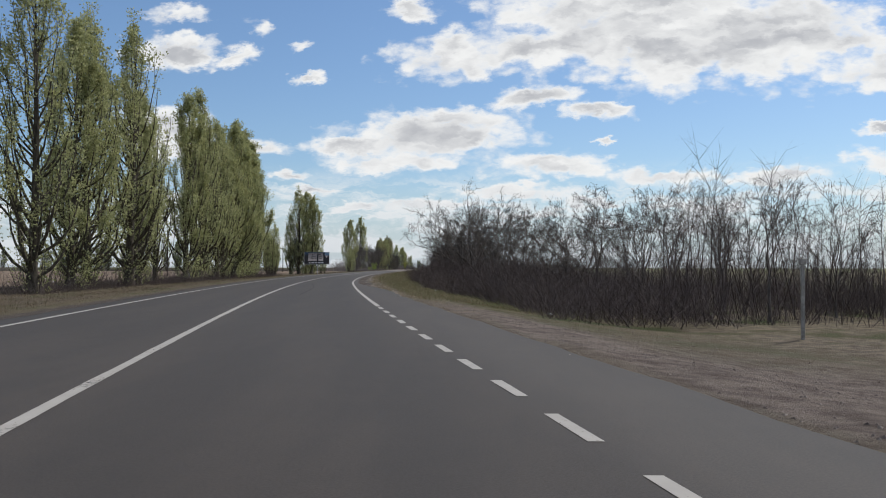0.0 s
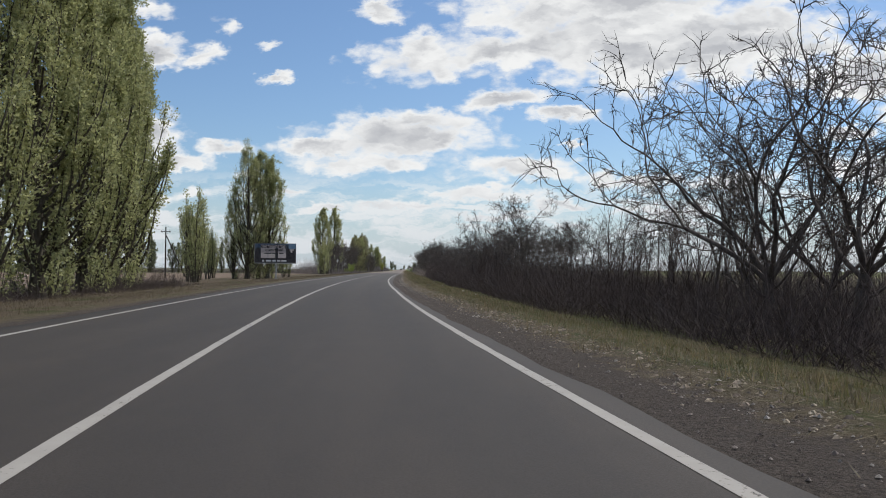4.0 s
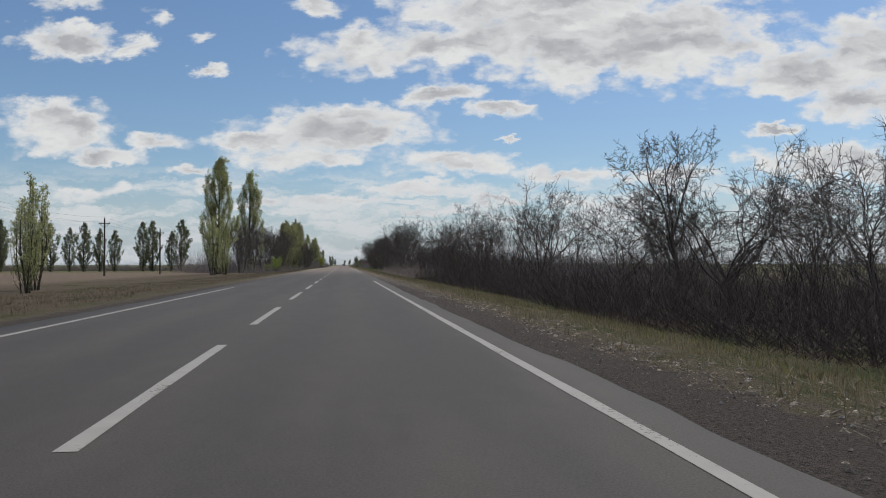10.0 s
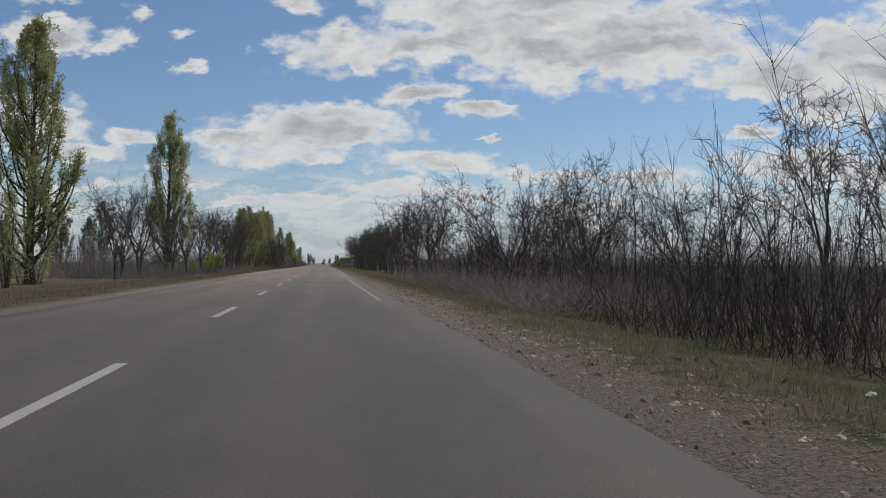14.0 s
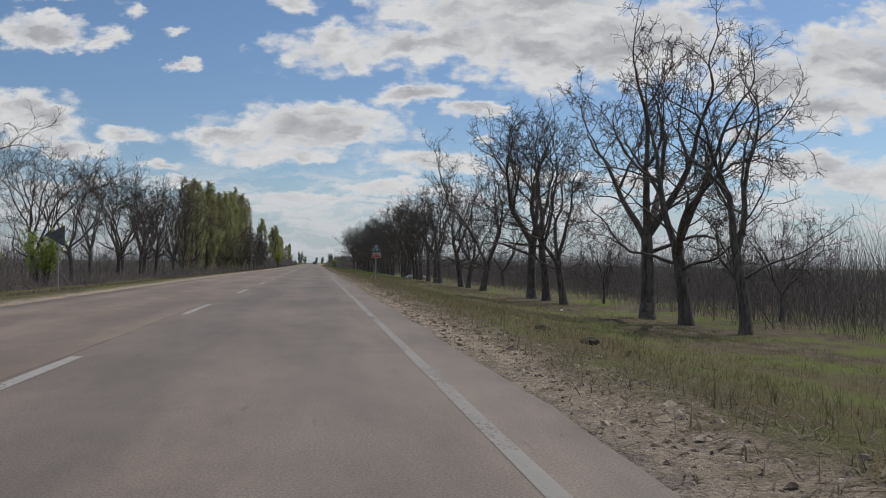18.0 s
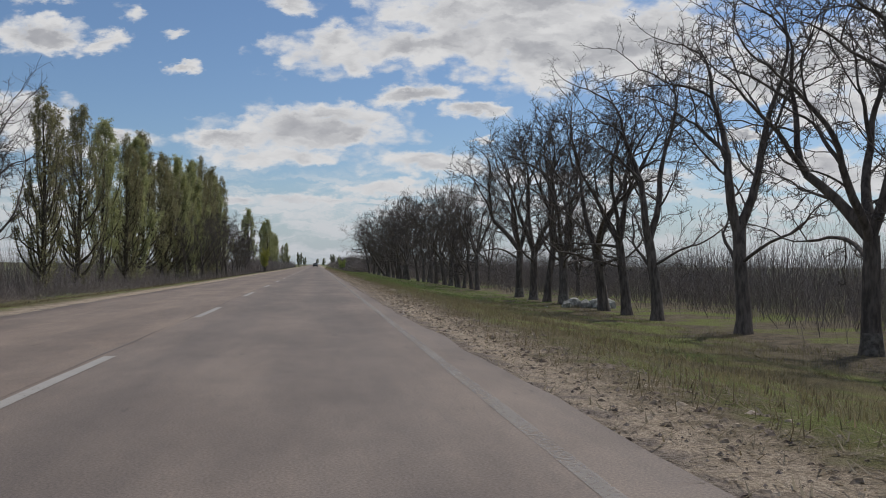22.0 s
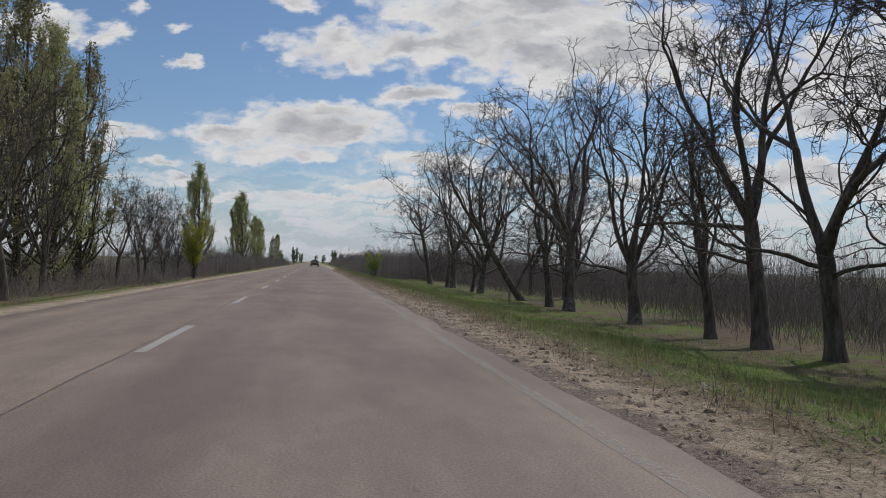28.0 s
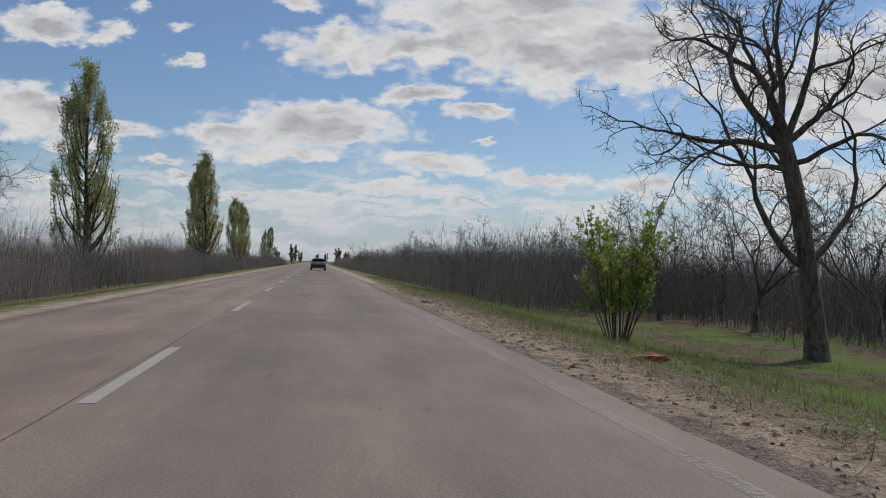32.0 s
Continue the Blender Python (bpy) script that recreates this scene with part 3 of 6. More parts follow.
def build_ground():
    us = [-3500, -900, -300, -140, -80, -50, -36, -28, -23, -20, -17.5, -15, -13, -11, -9.6, -8.4, -7.4, -6.6, -5.8, -5.0, -4.2, -2, 0, 2, 3.6, 4.0,
          4.4, 4.7, 5.0, 5.2, 5.4, 5.6, 5.8, 6.0, 6.3, 6.6, 7.0, 7.8, 8.6, 9.4, 10.2, 11, 12, 13, 14, 15.5, 17, 19, 22, 26, 32, 40, 55, 85, 150, 320, 950, 3500]
    ys = [-3000, -800, -250, -120, -70] + list(np.arange(-50, 700, 0.8)) + list(np.arange(700, 1300, 20)) + [1400, 1700, 2400, 3200, 4300]
    verts, faces, across, wood, field, lot, late, pale_gravel, spring = [], [], [], [], [], [], [], [], []
    for y in ys:
        for u in us:
            z = land(u, y) - (0.03 if abs(u) < 3.9 else 0.0)
            verts.append((middle(max(y, -400)) + u, y, z))
            across.append(u)
            wood.append(float(u > 0 or y > 330))
            field.append(float(u < 0) * float(np.interp(y, [350, 400], [1, 0])))
            inlot = float(np.interp(u, [5.0, 5.8, 30, 40], [0, 1, 1, 0])) * float(np.interp(y, [-50, 12, 16, 30], [1, 1, 0.5, 0]) if u > 7 else np.interp(y, [-50, 24, 34], [1, 1, 0]))
            lot.append(inlot)
            pale_gravel.append(float(np.interp(y, [215, 285], [0, 1])))
            late.append(float(np.interp(y, [318, 345], [0, 1])))
            spring.append(float(np.interp(y, [440, 500], [0, 1])))
    n = len(us)
    for j in range(len(ys) - 1):
        for i in range(n - 1):
            a = j * n + i
            faces.append((a, a + 1, a + 1 + n, a + n))
    me = mesh("ground", verts, faces, GROUND, True)
    for name, data in (("across", across), ("wood", wood), ("field", field), ("lot", lot), ("late", late), ("pale_gravel", pale_gravel), ("spring", spring)):
        me.attributes.new(name, "FLOAT", "POINT").data.foreach_set("value", data)
    tagged(new("ground", me), "dry grass verges, gravel shoulders and ploughed field soil", "ground", kind="structure")


def strip(y0, y1, u0, u1, z, step=2.0, edge=None, attr=False, mat=None, name="strip", thick=0.0):
    """A ribbon along the road; edge(y) moves its two sides."""
    verts, faces, across = [], [], []
    ys = list(np.arange(y0, y1, step)) + [y1]
    us = list(np.linspace(u0, u1, max(2, 2 * int((u1 - u0) / 1.4) + 1)))
    for y in ys:
        for i, u in enumerate(us):
            k = edge(y, u) if edge and i in (0, len(us) - 1) else 0.0
            verts.append((middle(y) + u + k, y, z + fall(u + k, y)))
            across.append(u)
    n = len(us)
    for j in range(len(ys) - 1):
        for i in range(n - 1):
            a = j * n + i
            faces.append((a, a + 1, a + 1 + n, a + n))
    if thick:
        m0 = len(verts)
        for j in range(len(ys)):
            for i, s in ((0, -1), (n - 1, 1)):
                x, y, top = verts[j * n + i]
                verts.append((x + s * 0.05, y, top - thick))
                across.append(us[i])
        for j in range(len(ys) - 1):
            a, b = m0 + 2 * j, m0 + 2 * j + 2
            faces.append((a, j * n, (j + 1) * n, b))
            faces.append((j * n + n - 1, a + 1, b + 1, (j + 1) * n + n - 1))
    me = mesh(name, verts, faces, mat, True)
    if attr:
        me.attributes.new("across", "FLOAT", "POINT").data.foreach_set("value", across)
    return me


def road_edge(y, u):
    wob = 0.10 * noise.noise((y * 0.5, u, 0)) + 0.06 * noise.noise((y * 2.1, u, 3))
    if u > 0:
        return wob + float(np.interp(y, [-50, 22, 40, 52, 58, 205, 222, 280, 330, 350, 410, 440], [1.2, 1.1, 0.95, 0.1, -0.22, -0.22, -0.12, 0.0, 0.06, 0.16, 0.16, -0.12]))
    return wob


def build_road():
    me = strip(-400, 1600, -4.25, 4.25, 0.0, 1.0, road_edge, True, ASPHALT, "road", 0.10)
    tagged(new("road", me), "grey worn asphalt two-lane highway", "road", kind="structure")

    def line(name, y0, y1, u, mat, label, width=0.125):
        def drift(y, k):
            wide = float(np.interp(y, [30, 42, 60, 90, 110, 130, 145, 165, 185], [0.25, 0.22, 0.13, 0.18, 0.28, 0.18, 0.06, 0.02, 0.0])) if 3 < u < 3.6 else 0.0
            return wide + 0.012 * noise.noise((y * 5, k * 9, 0))
        return tagged(new(name, strip(y0, y1, u - width / 2, u + width / 2, 0.004, 1.0, drift, mat=mat, name=name)),
                      label, "road marking", kind="structure")
    line("centre_line", -120, 162.7, 0.0, PAINT, "white solid centre line on the bend")
    line("left_edge_line", -120, 214, -3.55, PAINT, "white solid line along the far edge")
    line("right_edge_line", 23.6, 227, 3.55, PAINT, "white solid line along the near edge")
    line("right_edge_line", 276, 400, 3.73, PAINT_OLD, "white edge line with worn paint")
    line("right_edge_line", 400, 720, 3.78, PAINT_WORN, "white edge line almost worn away")
    dashes = [(y, 1.0, 3.55) for y in np.arange(-37.5, 22.3, 1.86)]
    dashes += [(168.2, 6.3, 0.0), (177.9, 6.6, 0.0), (188.4, 6.3, 0.0), (199.4, 6.7, 0.0), (210.7, 6.8, 0.0), (221.8, 6.0, 0.0)]
    dashes += [(y, 4.0, 0.0) for y in np.arange(233.2, 355, 11.71)]
    dashes += [(y, 4.0, 0.0) for y in np.arange(362.0, 1000, 11.3)]
    group = {3.55: "short edge dashes at the junction", 0.0: "centre line dashes"}
    for y, length, u in dashes:
        ob = line("lane_dash", y, y + length, u, PAINT, "white painted dash on the asphalt", 0.14 if u == 0 else 0.11)
        ob["group"] = group[u]
    # the joint between the two lanes
    yy = np.arange(268.0, 1000.0, 0.5)
    v = []
    for y in yy:
        w = max(0.003, 0.017 * (0.5 + noise.noise((y * 0.23, 3, 1)) + 0.5 * noise.noise((y * 1.3, 3, 6))))
        k = -0.13 + 0.03 * noise.noise((y * 0.6, 8, 2))
        v += [(k - w, y, 0.0035 + fall(k, y)), (k + w, y, 0.0035 + fall(k, y))]
    f = [(2 * i, 2 * i + 1, 2 * i + 3, 2 * i + 2) for i in range(len(yy) - 1)]
    tagged(new("lane_joint", mesh("lane_joint", v, f, JOINT)), "dark tarry joint between the two lanes", "road crack", kind="structure")
    # a long sealed crack in the lane
    yy = np.arange(33.0, 67.0, 0.35)
    pts = [(33, 1.32), (38.4, 1.46), (43, 1.54), (46, 1.54), (49, 1.40), (53, 1.16), (56, 1.08), (58.7, 1.16), (61, 1.31), (64, 1.57), (67, 1.95)]
    uu = np.interp(yy, [p[0] for p in pts], [p[1] for p in pts])
    uu = np.convolve(np.pad(uu, 5, "edge"), np.ones(11) / 11, "valid")
    v, f = [], []
    for y, u in zip(yy, uu):
        w = 0.022 * (0.6 + 0.6 * abs(noise.noise((y * 1.7, 0, 2))))
        k = 0.035 * noise.noise((y * 0.9, 5, 2))
        v += [(middle(y) + u + k - w, y, 0.0035), (middle(y) + u + k + w, y, 0.0035)]
    f = [(2 * i, 2 * i + 1, 2 * i + 3, 2 * i + 2) for i in range(len(yy) - 1)]
    tagged(new("sealed_crack", mesh("sealed_crack", v, f, TAR)), "dark tar-sealed crack winding along the lane", "road crack", kind="structure")


build_ground()
build_road()


# ---- trees ----
def bare_tree(name, seed, height, label, forks=4, lean=(0.0, 0.0), spread=0.75, trunk_share=0.26, dense=1.0, lime=0.0, category="tree", group="", radius=None, side=(), last=5, kink=1.0):
    """A leafless tree: a trunk that forks into kinked limbs, each of which forks again and again down to crooked twigs."""
    rng = random.Random(seed)
    wood, boughs, twigs = Soup(), Soup(), Soup()
    r0 = radius or height * 0.0155
    base = limb(rng, Vector((0, 0, -0.15)), Vector((lean[0], lean[1], 1)), height * trunk_share, 6, 0.07, 0.02)
    rad = [r0 * k for k in (1.5, 1.12, 1.02, 0.96, 0.93, 0.90, 0.84)]
    wood.tube(base, rad, 10)

    def tuft(a, d, n, count):
        for _ in range(count):
            w = limb(rng, a, d * 0.7 + rand_dir(rng) * 0.8, n * rng.uniform(0.5, 1.1), 2, 0.45, 0.03)
            twigs.tube(w, [0.009, 0.007, 0.003], 3)
            for _ in range(2):
                at, e = along(w, rng.uniform(0.25, 0.95))
                twigs.spike(at, at + (e * 0.6 + rand_dir(rng) * 0.8).normalized() * n * rng.uniform(0.3, 0.6), 0.0065)

    def shoot(a, d, n, r, level):
        bend = (0.13, 0.20, 0.27, 0.33, 0.38, 0.40)[min(level, 5)] * kink
        steps = 5 if level < 2 else 4 if level < 4 else 3
        p = limb(rng, a, d, n, steps, bend, 0.045 if level < 4 else 0.02)
        r, r1 = max(r, 0.012), max(r * 0.66, 0.009)
        (wood if r > 0.045 else boughs).tube(p, [r + (r1 - r) * k / steps for k in range(steps + 1)], 7 if r > 0.12 else 5 if r > 0.05 else 4 if r > 0.022 else 3)
        end = (p[-1] - p[-2]).normalized()
        if level >= last:
            tuft(p[-1], end, n * 0.75, 3 if dense > 1.1 or rng.random() < 0.5 else 2)
            for _ in range(max(1, round(2 * dense))):
                at, e = along(p, rng.uniform(0.2, 0.9))
                tuft(at, (e + rand_dir(rng) * 0.9).normalized(), n * 0.6, 1)
            return
        shoot(p[-1], end + rand_dir(rng) * 0.30, n * rng.uniform(0.70, 0.86), r1 * 0.96, level + 1)
        out = end.cross(rand_dir(rng)).normalized()
        shoot(p[-1], end + out * rng.uniform(0.5, 0.95), n * rng.uniform(0.52, 0.76), r1 * rng.uniform(0.62, 0.8), level + 1)
        for _ in range(int(1.15 * dense + rng.random())):
            at, e = along(p, rng.uniform(0.25, 0.92))
            out = e.cross(rand_dir(rng)).normalized()
            shoot(at, e * 0.75 + out * rng.uniform(0.6, 1.0), n * rng.uniform(0.42, 0.62), r1 * rng.uniform(0.35, 0.55), min(level + 2, last))

    for i in range(forks):
        a = 2 * math.pi * (i + rng.uniform(-0.25, 0.25)) / forks
        tilt = spread * rng.uniform(0.35, 1.1)
        d = Vector((math.cos(a) * tilt + lean[0] * 0.6, math.sin(a) * tilt + lean[1] * 0.6, 1))
        start = along(base, rng.uniform(0.90, 1.0))[0]
        shoot(start, d, height * (1 - trunk_share) * rng.uniform(0.27, 0.35), r0 * (0.78 if forks < 3 else 0.66 if forks < 5 else 0.52) * rng.uniform(0.85, 1.1), 0 if forks < 5 else 1)
    for k in range(3 if dense > 1 else 1):
        a = rng.uniform(0, 6.28)
        shoot(along(base, rng.uniform(0.62, 0.95))[0], Vector((math.cos(a), math.sin(a), rng.uniform(0.2, 0.7))), height * rng.uniform(0.12, 0.17), r0 * rng.uniform(0.25, 0.38), 2)
    for f, d, n in side:
        shoot(along(base, f)[0], Vector(d), n * 0.36, r0 * 0.46, 1)
    k = height / max(v[2] for v in boughs.v + twigs.v)
    for soup in (wood, boughs, twigs):
        soup.v = [(x * k, y * k, z * k) for x, y, z in soup.v]
    ob = thing(name, (0, 0, 0), label, category, group)
    part("trunk", mesh("trunk", wood.v, wood.f, BARK, True), ob)
    part("branchwork", mesh("branchwork", boughs.v, boughs.f, BARK, True), ob)["kind"] = "stuff"
    part("twig_crown", mesh("twig_crown", twigs.v, twigs.f, TWIG), ob)["kind"] = "stuff"
    if lime:
        sl = Soup()
        h = lime / (height * trunk_share)
        pts = [along(base, min(1, h * q / 3))[0] * k for q in range(4)]
        sl.tube(pts, [k * float(np.interp(min(1, h * q / 3) * 6, range(7), rad)) + 0.008 for q in range(4)], 10)
        part("limewash_band", mesh("limewash_band", sl.v, sl.f, LIME, True), ob, "whitish limewash on the lower trunk")
    return ob


def poplar(name, seed, height, label, width=1.0, leaves=7000, mat=None, size=0.155, stems=1, group="", lime=0.0, bare=0.0):
    """A columnar poplar: limbs that leave the trunk and turn straight up inside a spindle, with tufts of small leaves along them."""
    rng = random.Random(seed)
    wood, crown = Soup(), Soup()
    limbs = []
    half = height * 0.125 * width

    def reach(f):
        return half * float(np.interp(f, [0.0, 0.10, 0.25, 0.45, 0.70, 0.88, 1.0], [0.55, 0.80, 0.98, 1.0, 0.78, 0.44, 0.06]))
    r0 = height * 0.0165 * (0.6 if stems > 1 else 1)
    for s in range(stems):
        a = 2 * math.pi * s / stems
        h = height * (1 if s == 0 else rng.uniform(0.72, 0.95))
        out = half * (0.55 if stems > 1 else 0.0)
        sway = rng.uniform(0, 6.28)
        trunk = []
        for k in range(13):
            f = k / 12
            bend = out * (0.25 + 0.75 * min(1, 2 * f))
            trunk.append(Vector((math.cos(a) * bend + 0.12 * math.sin(5 * f + sway), math.sin(a) * bend + 0.12 * math.cos(4 * f + sway), -0.2 + (h + 0.2) * f)))
        wood.tube(trunk, [r0 * (1.5 if k == 0 else 1) * (1 - 0.95 * k / 12) for k in range(13)], 8)
        limbs.append((trunk[7:], 0.6))
        n = 78 if stems == 1 else 14
        for k in range(n):
            f0 = 0.05 + 0.82 * ((k + rng.random()) / n) ** 1.1
            base = along(trunk, f0)[0]
            b = rng.uniform(0, 6.28)
            length = height * rng.uniform(0.18, 0.36) * (1.0 if f0 < 0.6 else 0.75)
            goal = min(reach(min(1, f0 + 0.5 * length / height)), half) * rng.uniform(0.35, 1.0) * (0.6 if stems > 1 else 1)
            pts = [base]
            for q in range(1, 7):
                t = q / 6
                rr = goal * (1 - math.exp(-3.2 * t)) / 0.959
                rr = min(rr, reach(min(1, f0 + t * length / height)) * 1.05)
                w = Vector((rng.uniform(-1, 1), rng.uniform(-1, 1), 0)) * 0.05 * height / 17
                z = min(base.z + length * t, height * 1.0)
                pts.append(Vector((base.x + math.cos(b) * rr, base.y + math.sin(b) * rr, z)) + w)
            r = max(0.02, r0 * (1 - f0) * 0.40)
            wood.tube(pts, [r * (1 - 0.86 * q / 6) for q in range(7)], 4)
            bald = rng.random() < bare
            if not bald:
                limbs.append((pts, 1.0))
            for _ in range(3):
                a2, d2 = along(pts, rng.uniform(0.25, 0.9))
                end = a2 + (d2 + rand_dir(rng) * 0.45 + Vector((0, 0, 0.3))).normalized() * length * rng.uniform(0.18, 0.34)
                wood.spike(a2, end, r * 0.35)
                if not bald:
                    limbs.append(([a2, end], 0.8))
    if stems == 1:
        for k in range(16):
            b = rng.uniform(0, 6.28)
            foot = Vector((math.cos(b), math.sin(b), 0)) * rng.uniform(0.2, 0.9)
            pts = limb(rng, foot, Vector((math.cos(b) * 0.25, math.sin(b) * 0.25, 1)), height * rng.uniform(0.07, 0.17), 3, 0.12, 0.04)
            wood.tube(pts, [0.03, 0.022, 0.014, 0.006], 3)
            limbs.append((pts, 0.55))
    leaves = int(leaves * 1.45)
    total = sum(k for _, k in limbs)
    for p, k in limbs:
        for _ in range(int(leaves * k / total * rng.uniform(0.5, 1.5))):
            at, d = along(p, 1 - rng.random() ** 1.3 * 0.92)
            spread = rand_dir(rng)
            crown.facet(at + spread * rng.random() ** 0.8 * 0.33 * (height / 17) ** 0.5, (spread + d * 0.8).normalized(), size * rng.uniform(0.55, 1.1), rng)
    ob = thing(name, (0, 0, 0), label, "tree", group)
    part("trunk", mesh("trunk", wood.v, wood.f, POPLAR_BARK, True), ob)
    part("crown", mesh("crown", crown.v, crown.f, mat or LEAF), ob)["kind"] = "stuff"
    if lime:
        sl = Soup()
        sl.tube([Vector((0.12 * math.sin(0), 0.1, 0.0)), Vector((0.05, 0.1, lime))], [height * 0.0165 * 1.42, height * 0.0165 * 1.12], 9)
        part("limewash_band", mesh("limewash_band", sl.v, sl.f, LIME, True), ob, "whitish limewash on the lower trunk")
    return ob


def copy_scaled(master, m):
    """copy_thing multiplies by the master's scale, which is taken out again here."""
    s = master.scale[0]
    return copy_thing(master, m @ Matrix.Scale(1 / s, 4))


def row(masters, places, rng, grow=1.0):
    """Plants trees at (x, y, height[, kind[, turn]]); each kind is built once and then copied."""
    placed = set()
    for i, (x, y, h, *how) in enumerate(places):
        k = how[0] if how else i % len(masters)
        ob, h0 = masters[k]
        turn = how[1] if len(how) > 1 else rng.uniform(0, 6.28)
        m = Matrix.Translation(where(x, y)) @ Matrix.Rotation(turn, 4, "Z") @ Matrix.Scale(h * grow / h0, 4)
        if k in placed:
            copy_scaled(ob, m)
        else:
            placed.add(k)
            ob.matrix_basis = m


# the row of leafless trees on the low ground beside the road
RIGHT = "row of leafless roadside trees"
rng = random.Random(5)
right_masters = [
    (bare_tree("bare_tree", 11, 11.0, "leafless dark-barked tree with a forked trunk on the grass", 4, (0.05, 0.0), 0.72, 0.27, 1.0, group=RIGHT, lime=0.7, radius=0.218), 11.0),
    (bare_tree("bare_tree", 12, 11.0, "leafless tree with low spreading crooked limbs", 3, (-0.14, 0.02), 0.95, 0.20, 1.1, group=RIGHT, radius=0.223), 11.0),
    (bare_tree("bare_tree", 13, 11.0, "tall leafless tree with steep dark limbs", 4, (0.02, 0.05), 0.62, 0.30, 1.05, group=RIGHT, radius=0.209), 11.0),
    (bare_tree("bare_tree", 14, 11.0, "leafless tree leaning out over the grass verge", 3, (-0.20, -0.06), 0.8, 0.26, 1.1, group=RIGHT, radius=0.219), 11.0),
    (bare_tree("bare_tree", 15, 11.0, "leafless tree with a fan of thin limbs", 6, (0.06, -0.04), 0.75, 0.22, 1.05, group=RIGHT, lime=0.6, radius=0.23), 11.0),
    (bare_tree("bare_tree", 16, 11.0, "leafless tree with two heavy twisting limbs", 2, (0.10, 0.0), 0.55, 0.30, dense=1.05, group=RIGHT, radius=0.214), 11.0),
]
# (x, y, height, kind, turn)
right_places = [
    (16.6, 358.9, 10.2, 5, 0.4), (16.6, 363.4, 12.6, 3, 0.2), (16.6, 367.3, 14.0, 0, 1.2), (16.6, 379.6, 10.8, 3, 5.9), (16.6, 383.3, 13.0, 2, 2.1), (16.6, 387.1, 14.2, 0, 4.0),
    (16.4, 402.7, 13.8, 1, 3.0), (16.6, 410.6, 10.4, 4, 0.9), (16.5, 413.7, 13.4, 3, 0.1), (16.6, 428.9, 12.6, 5, 0.2), (16.6, 432.3, 12.2, 0, 2.6), (16.6, 439.0, 13.6, 5, 6.0),
    (16.6, 446.3, 13.0, 5, 0.3), (16.6, 449.8, 12.4, 2, 1.0), (16.6, 453.0, 13.2, 3, 0.3), (16.6, 460.0, 13.0, 4, 2.2), (16.6, 463.8, 12.6, 2, 4.4), (16.6, 467.0, 12.6, 0, 5.3),
    (16.6, 471.0, 13.4, 0, 3.3), (16.6, 486.8, 12.0, 2, 0.3), (16.6, 489.7, 9.6, 5, 1.1), (16.6, 493.9, 9.8, 1, 4.0), (16.6, 496.7, 9.0, 4, 3.3), (16.6, 498.3, 7.6, 1, 5.4),
    (16.6, 501.9, 12.2, 0, 0.5), (16.6, 506.0, 12.8, 3, 6.1), (16.6, 513.2, 12.0, 2, 3.0), (16.6, 517.1, 12.0, 5, 0.1), (16.6, 520.3, 11.2, 2, 5.5), (16.6, 525.3, 12.4, 5, 6.1),
    (16.6, 531.5, 11.0, 3, 0.4), (16.6, 543.5, 12.0, 3, 0.0), (16.6, 547.0, 15.0, 0, 1.7), (16.6, 551.2, 15.0, 2, 5.0), (16.6, 555.0, 14.0, 3, 0.2), (16.6, 559.0, 15.6, 2, 0.8),
    (16.6, 562.7, 11.2, 5, 1.4), (16.6, 570.3, 13.4, 4, 4.6), (16.6, 580.6, 15.8, 0, 2.9), (16.6, 584.7, 12.4, 2, 2.0), (19.5, 590, 11.5, 4, 1.0), (16.6, 611.5, 8.6, 1, 2.2),
    (16.6, 622.5, 15.4, 0, 5.6), (16.6, 626.8, 10.4, 2, 4.1), (21.0, 606.5, 9.0, 0, 0.6), (21.5, 527, 10.5, 4, 2.0), (22.0, 548, 10.5, 1, 0.5), (22.5, 575, 10.5, 2, 1.9),
    (21.6, 598, 10.5, 4, 5.0), (19.5, 338, 5.4, 5, 0.7), (22.0, 352, 6.6, 4, 3.9), (22.0, 420, 8.5, 1, 1.0), (22.5, 476, 8.5, 4, 2.0), (22.0, 508, 9.0, 0, 3.0),
]
row(right_masters, right_places, rng)
farther = bare_tree("roadside_tree", 19, 14.0, "leafless tree with a straight trunk and one long low bough", 5, (-0.12, 0.0), 0.72, 0.52, 1.15, lime=0.8, radius=0.27, kink=1.25,
                side=((0.40, (-1.0, -0.1, 0.75), 7.5), (0.42, (1.0, 0.1, 0.8), 6.5), (0.88, (-1.0, 0.2, 0.3), 5.6), (0.92, (0.9, -0.4, 0.5), 3.8)))
farther.matrix_basis = Matrix.Translation(where(16.4, 638.8))
leaning = bare_tree("leaning_tree", 17, 14.0, "big leafless tree leaning far out over the verge", 3, (-0.75, -0.02), 0.42, 0.42, 1.1, radius=0.22,
                    side=((0.16, (0.2, 0.15, 1.0), 9.0), (0.55, (0.25, 0.2, 1.0), 7.0), (0.8, (-1.0, 0.3, 0.25), 5.0)))
leaning.matrix_basis = Matrix.Translation(where(17.0, 593.2))

broad = bare_tree("broad_tree", 67, 15.0, "broad leafless tree whose limbs fan out from a low fork", 6, (0.0, 0.0), 0.78, 0.17, 1.1, lime=0.8, radius=0.23,
                  side=((0.62, (1.0, 0.1, 0.55), 7.0), (0.70, (-0.8, -0.2, 1.0), 9.5)))
broad.matrix_basis = Matrix.Translation(where(16.6, 607.3)) @ Matrix.Rotation(0.3, 4, "Z") @ Matrix.Scale(1.12, 4)

# leafless trees among the thicket before that, and on the other side
SHRUB = "leafless trees among the thicket"
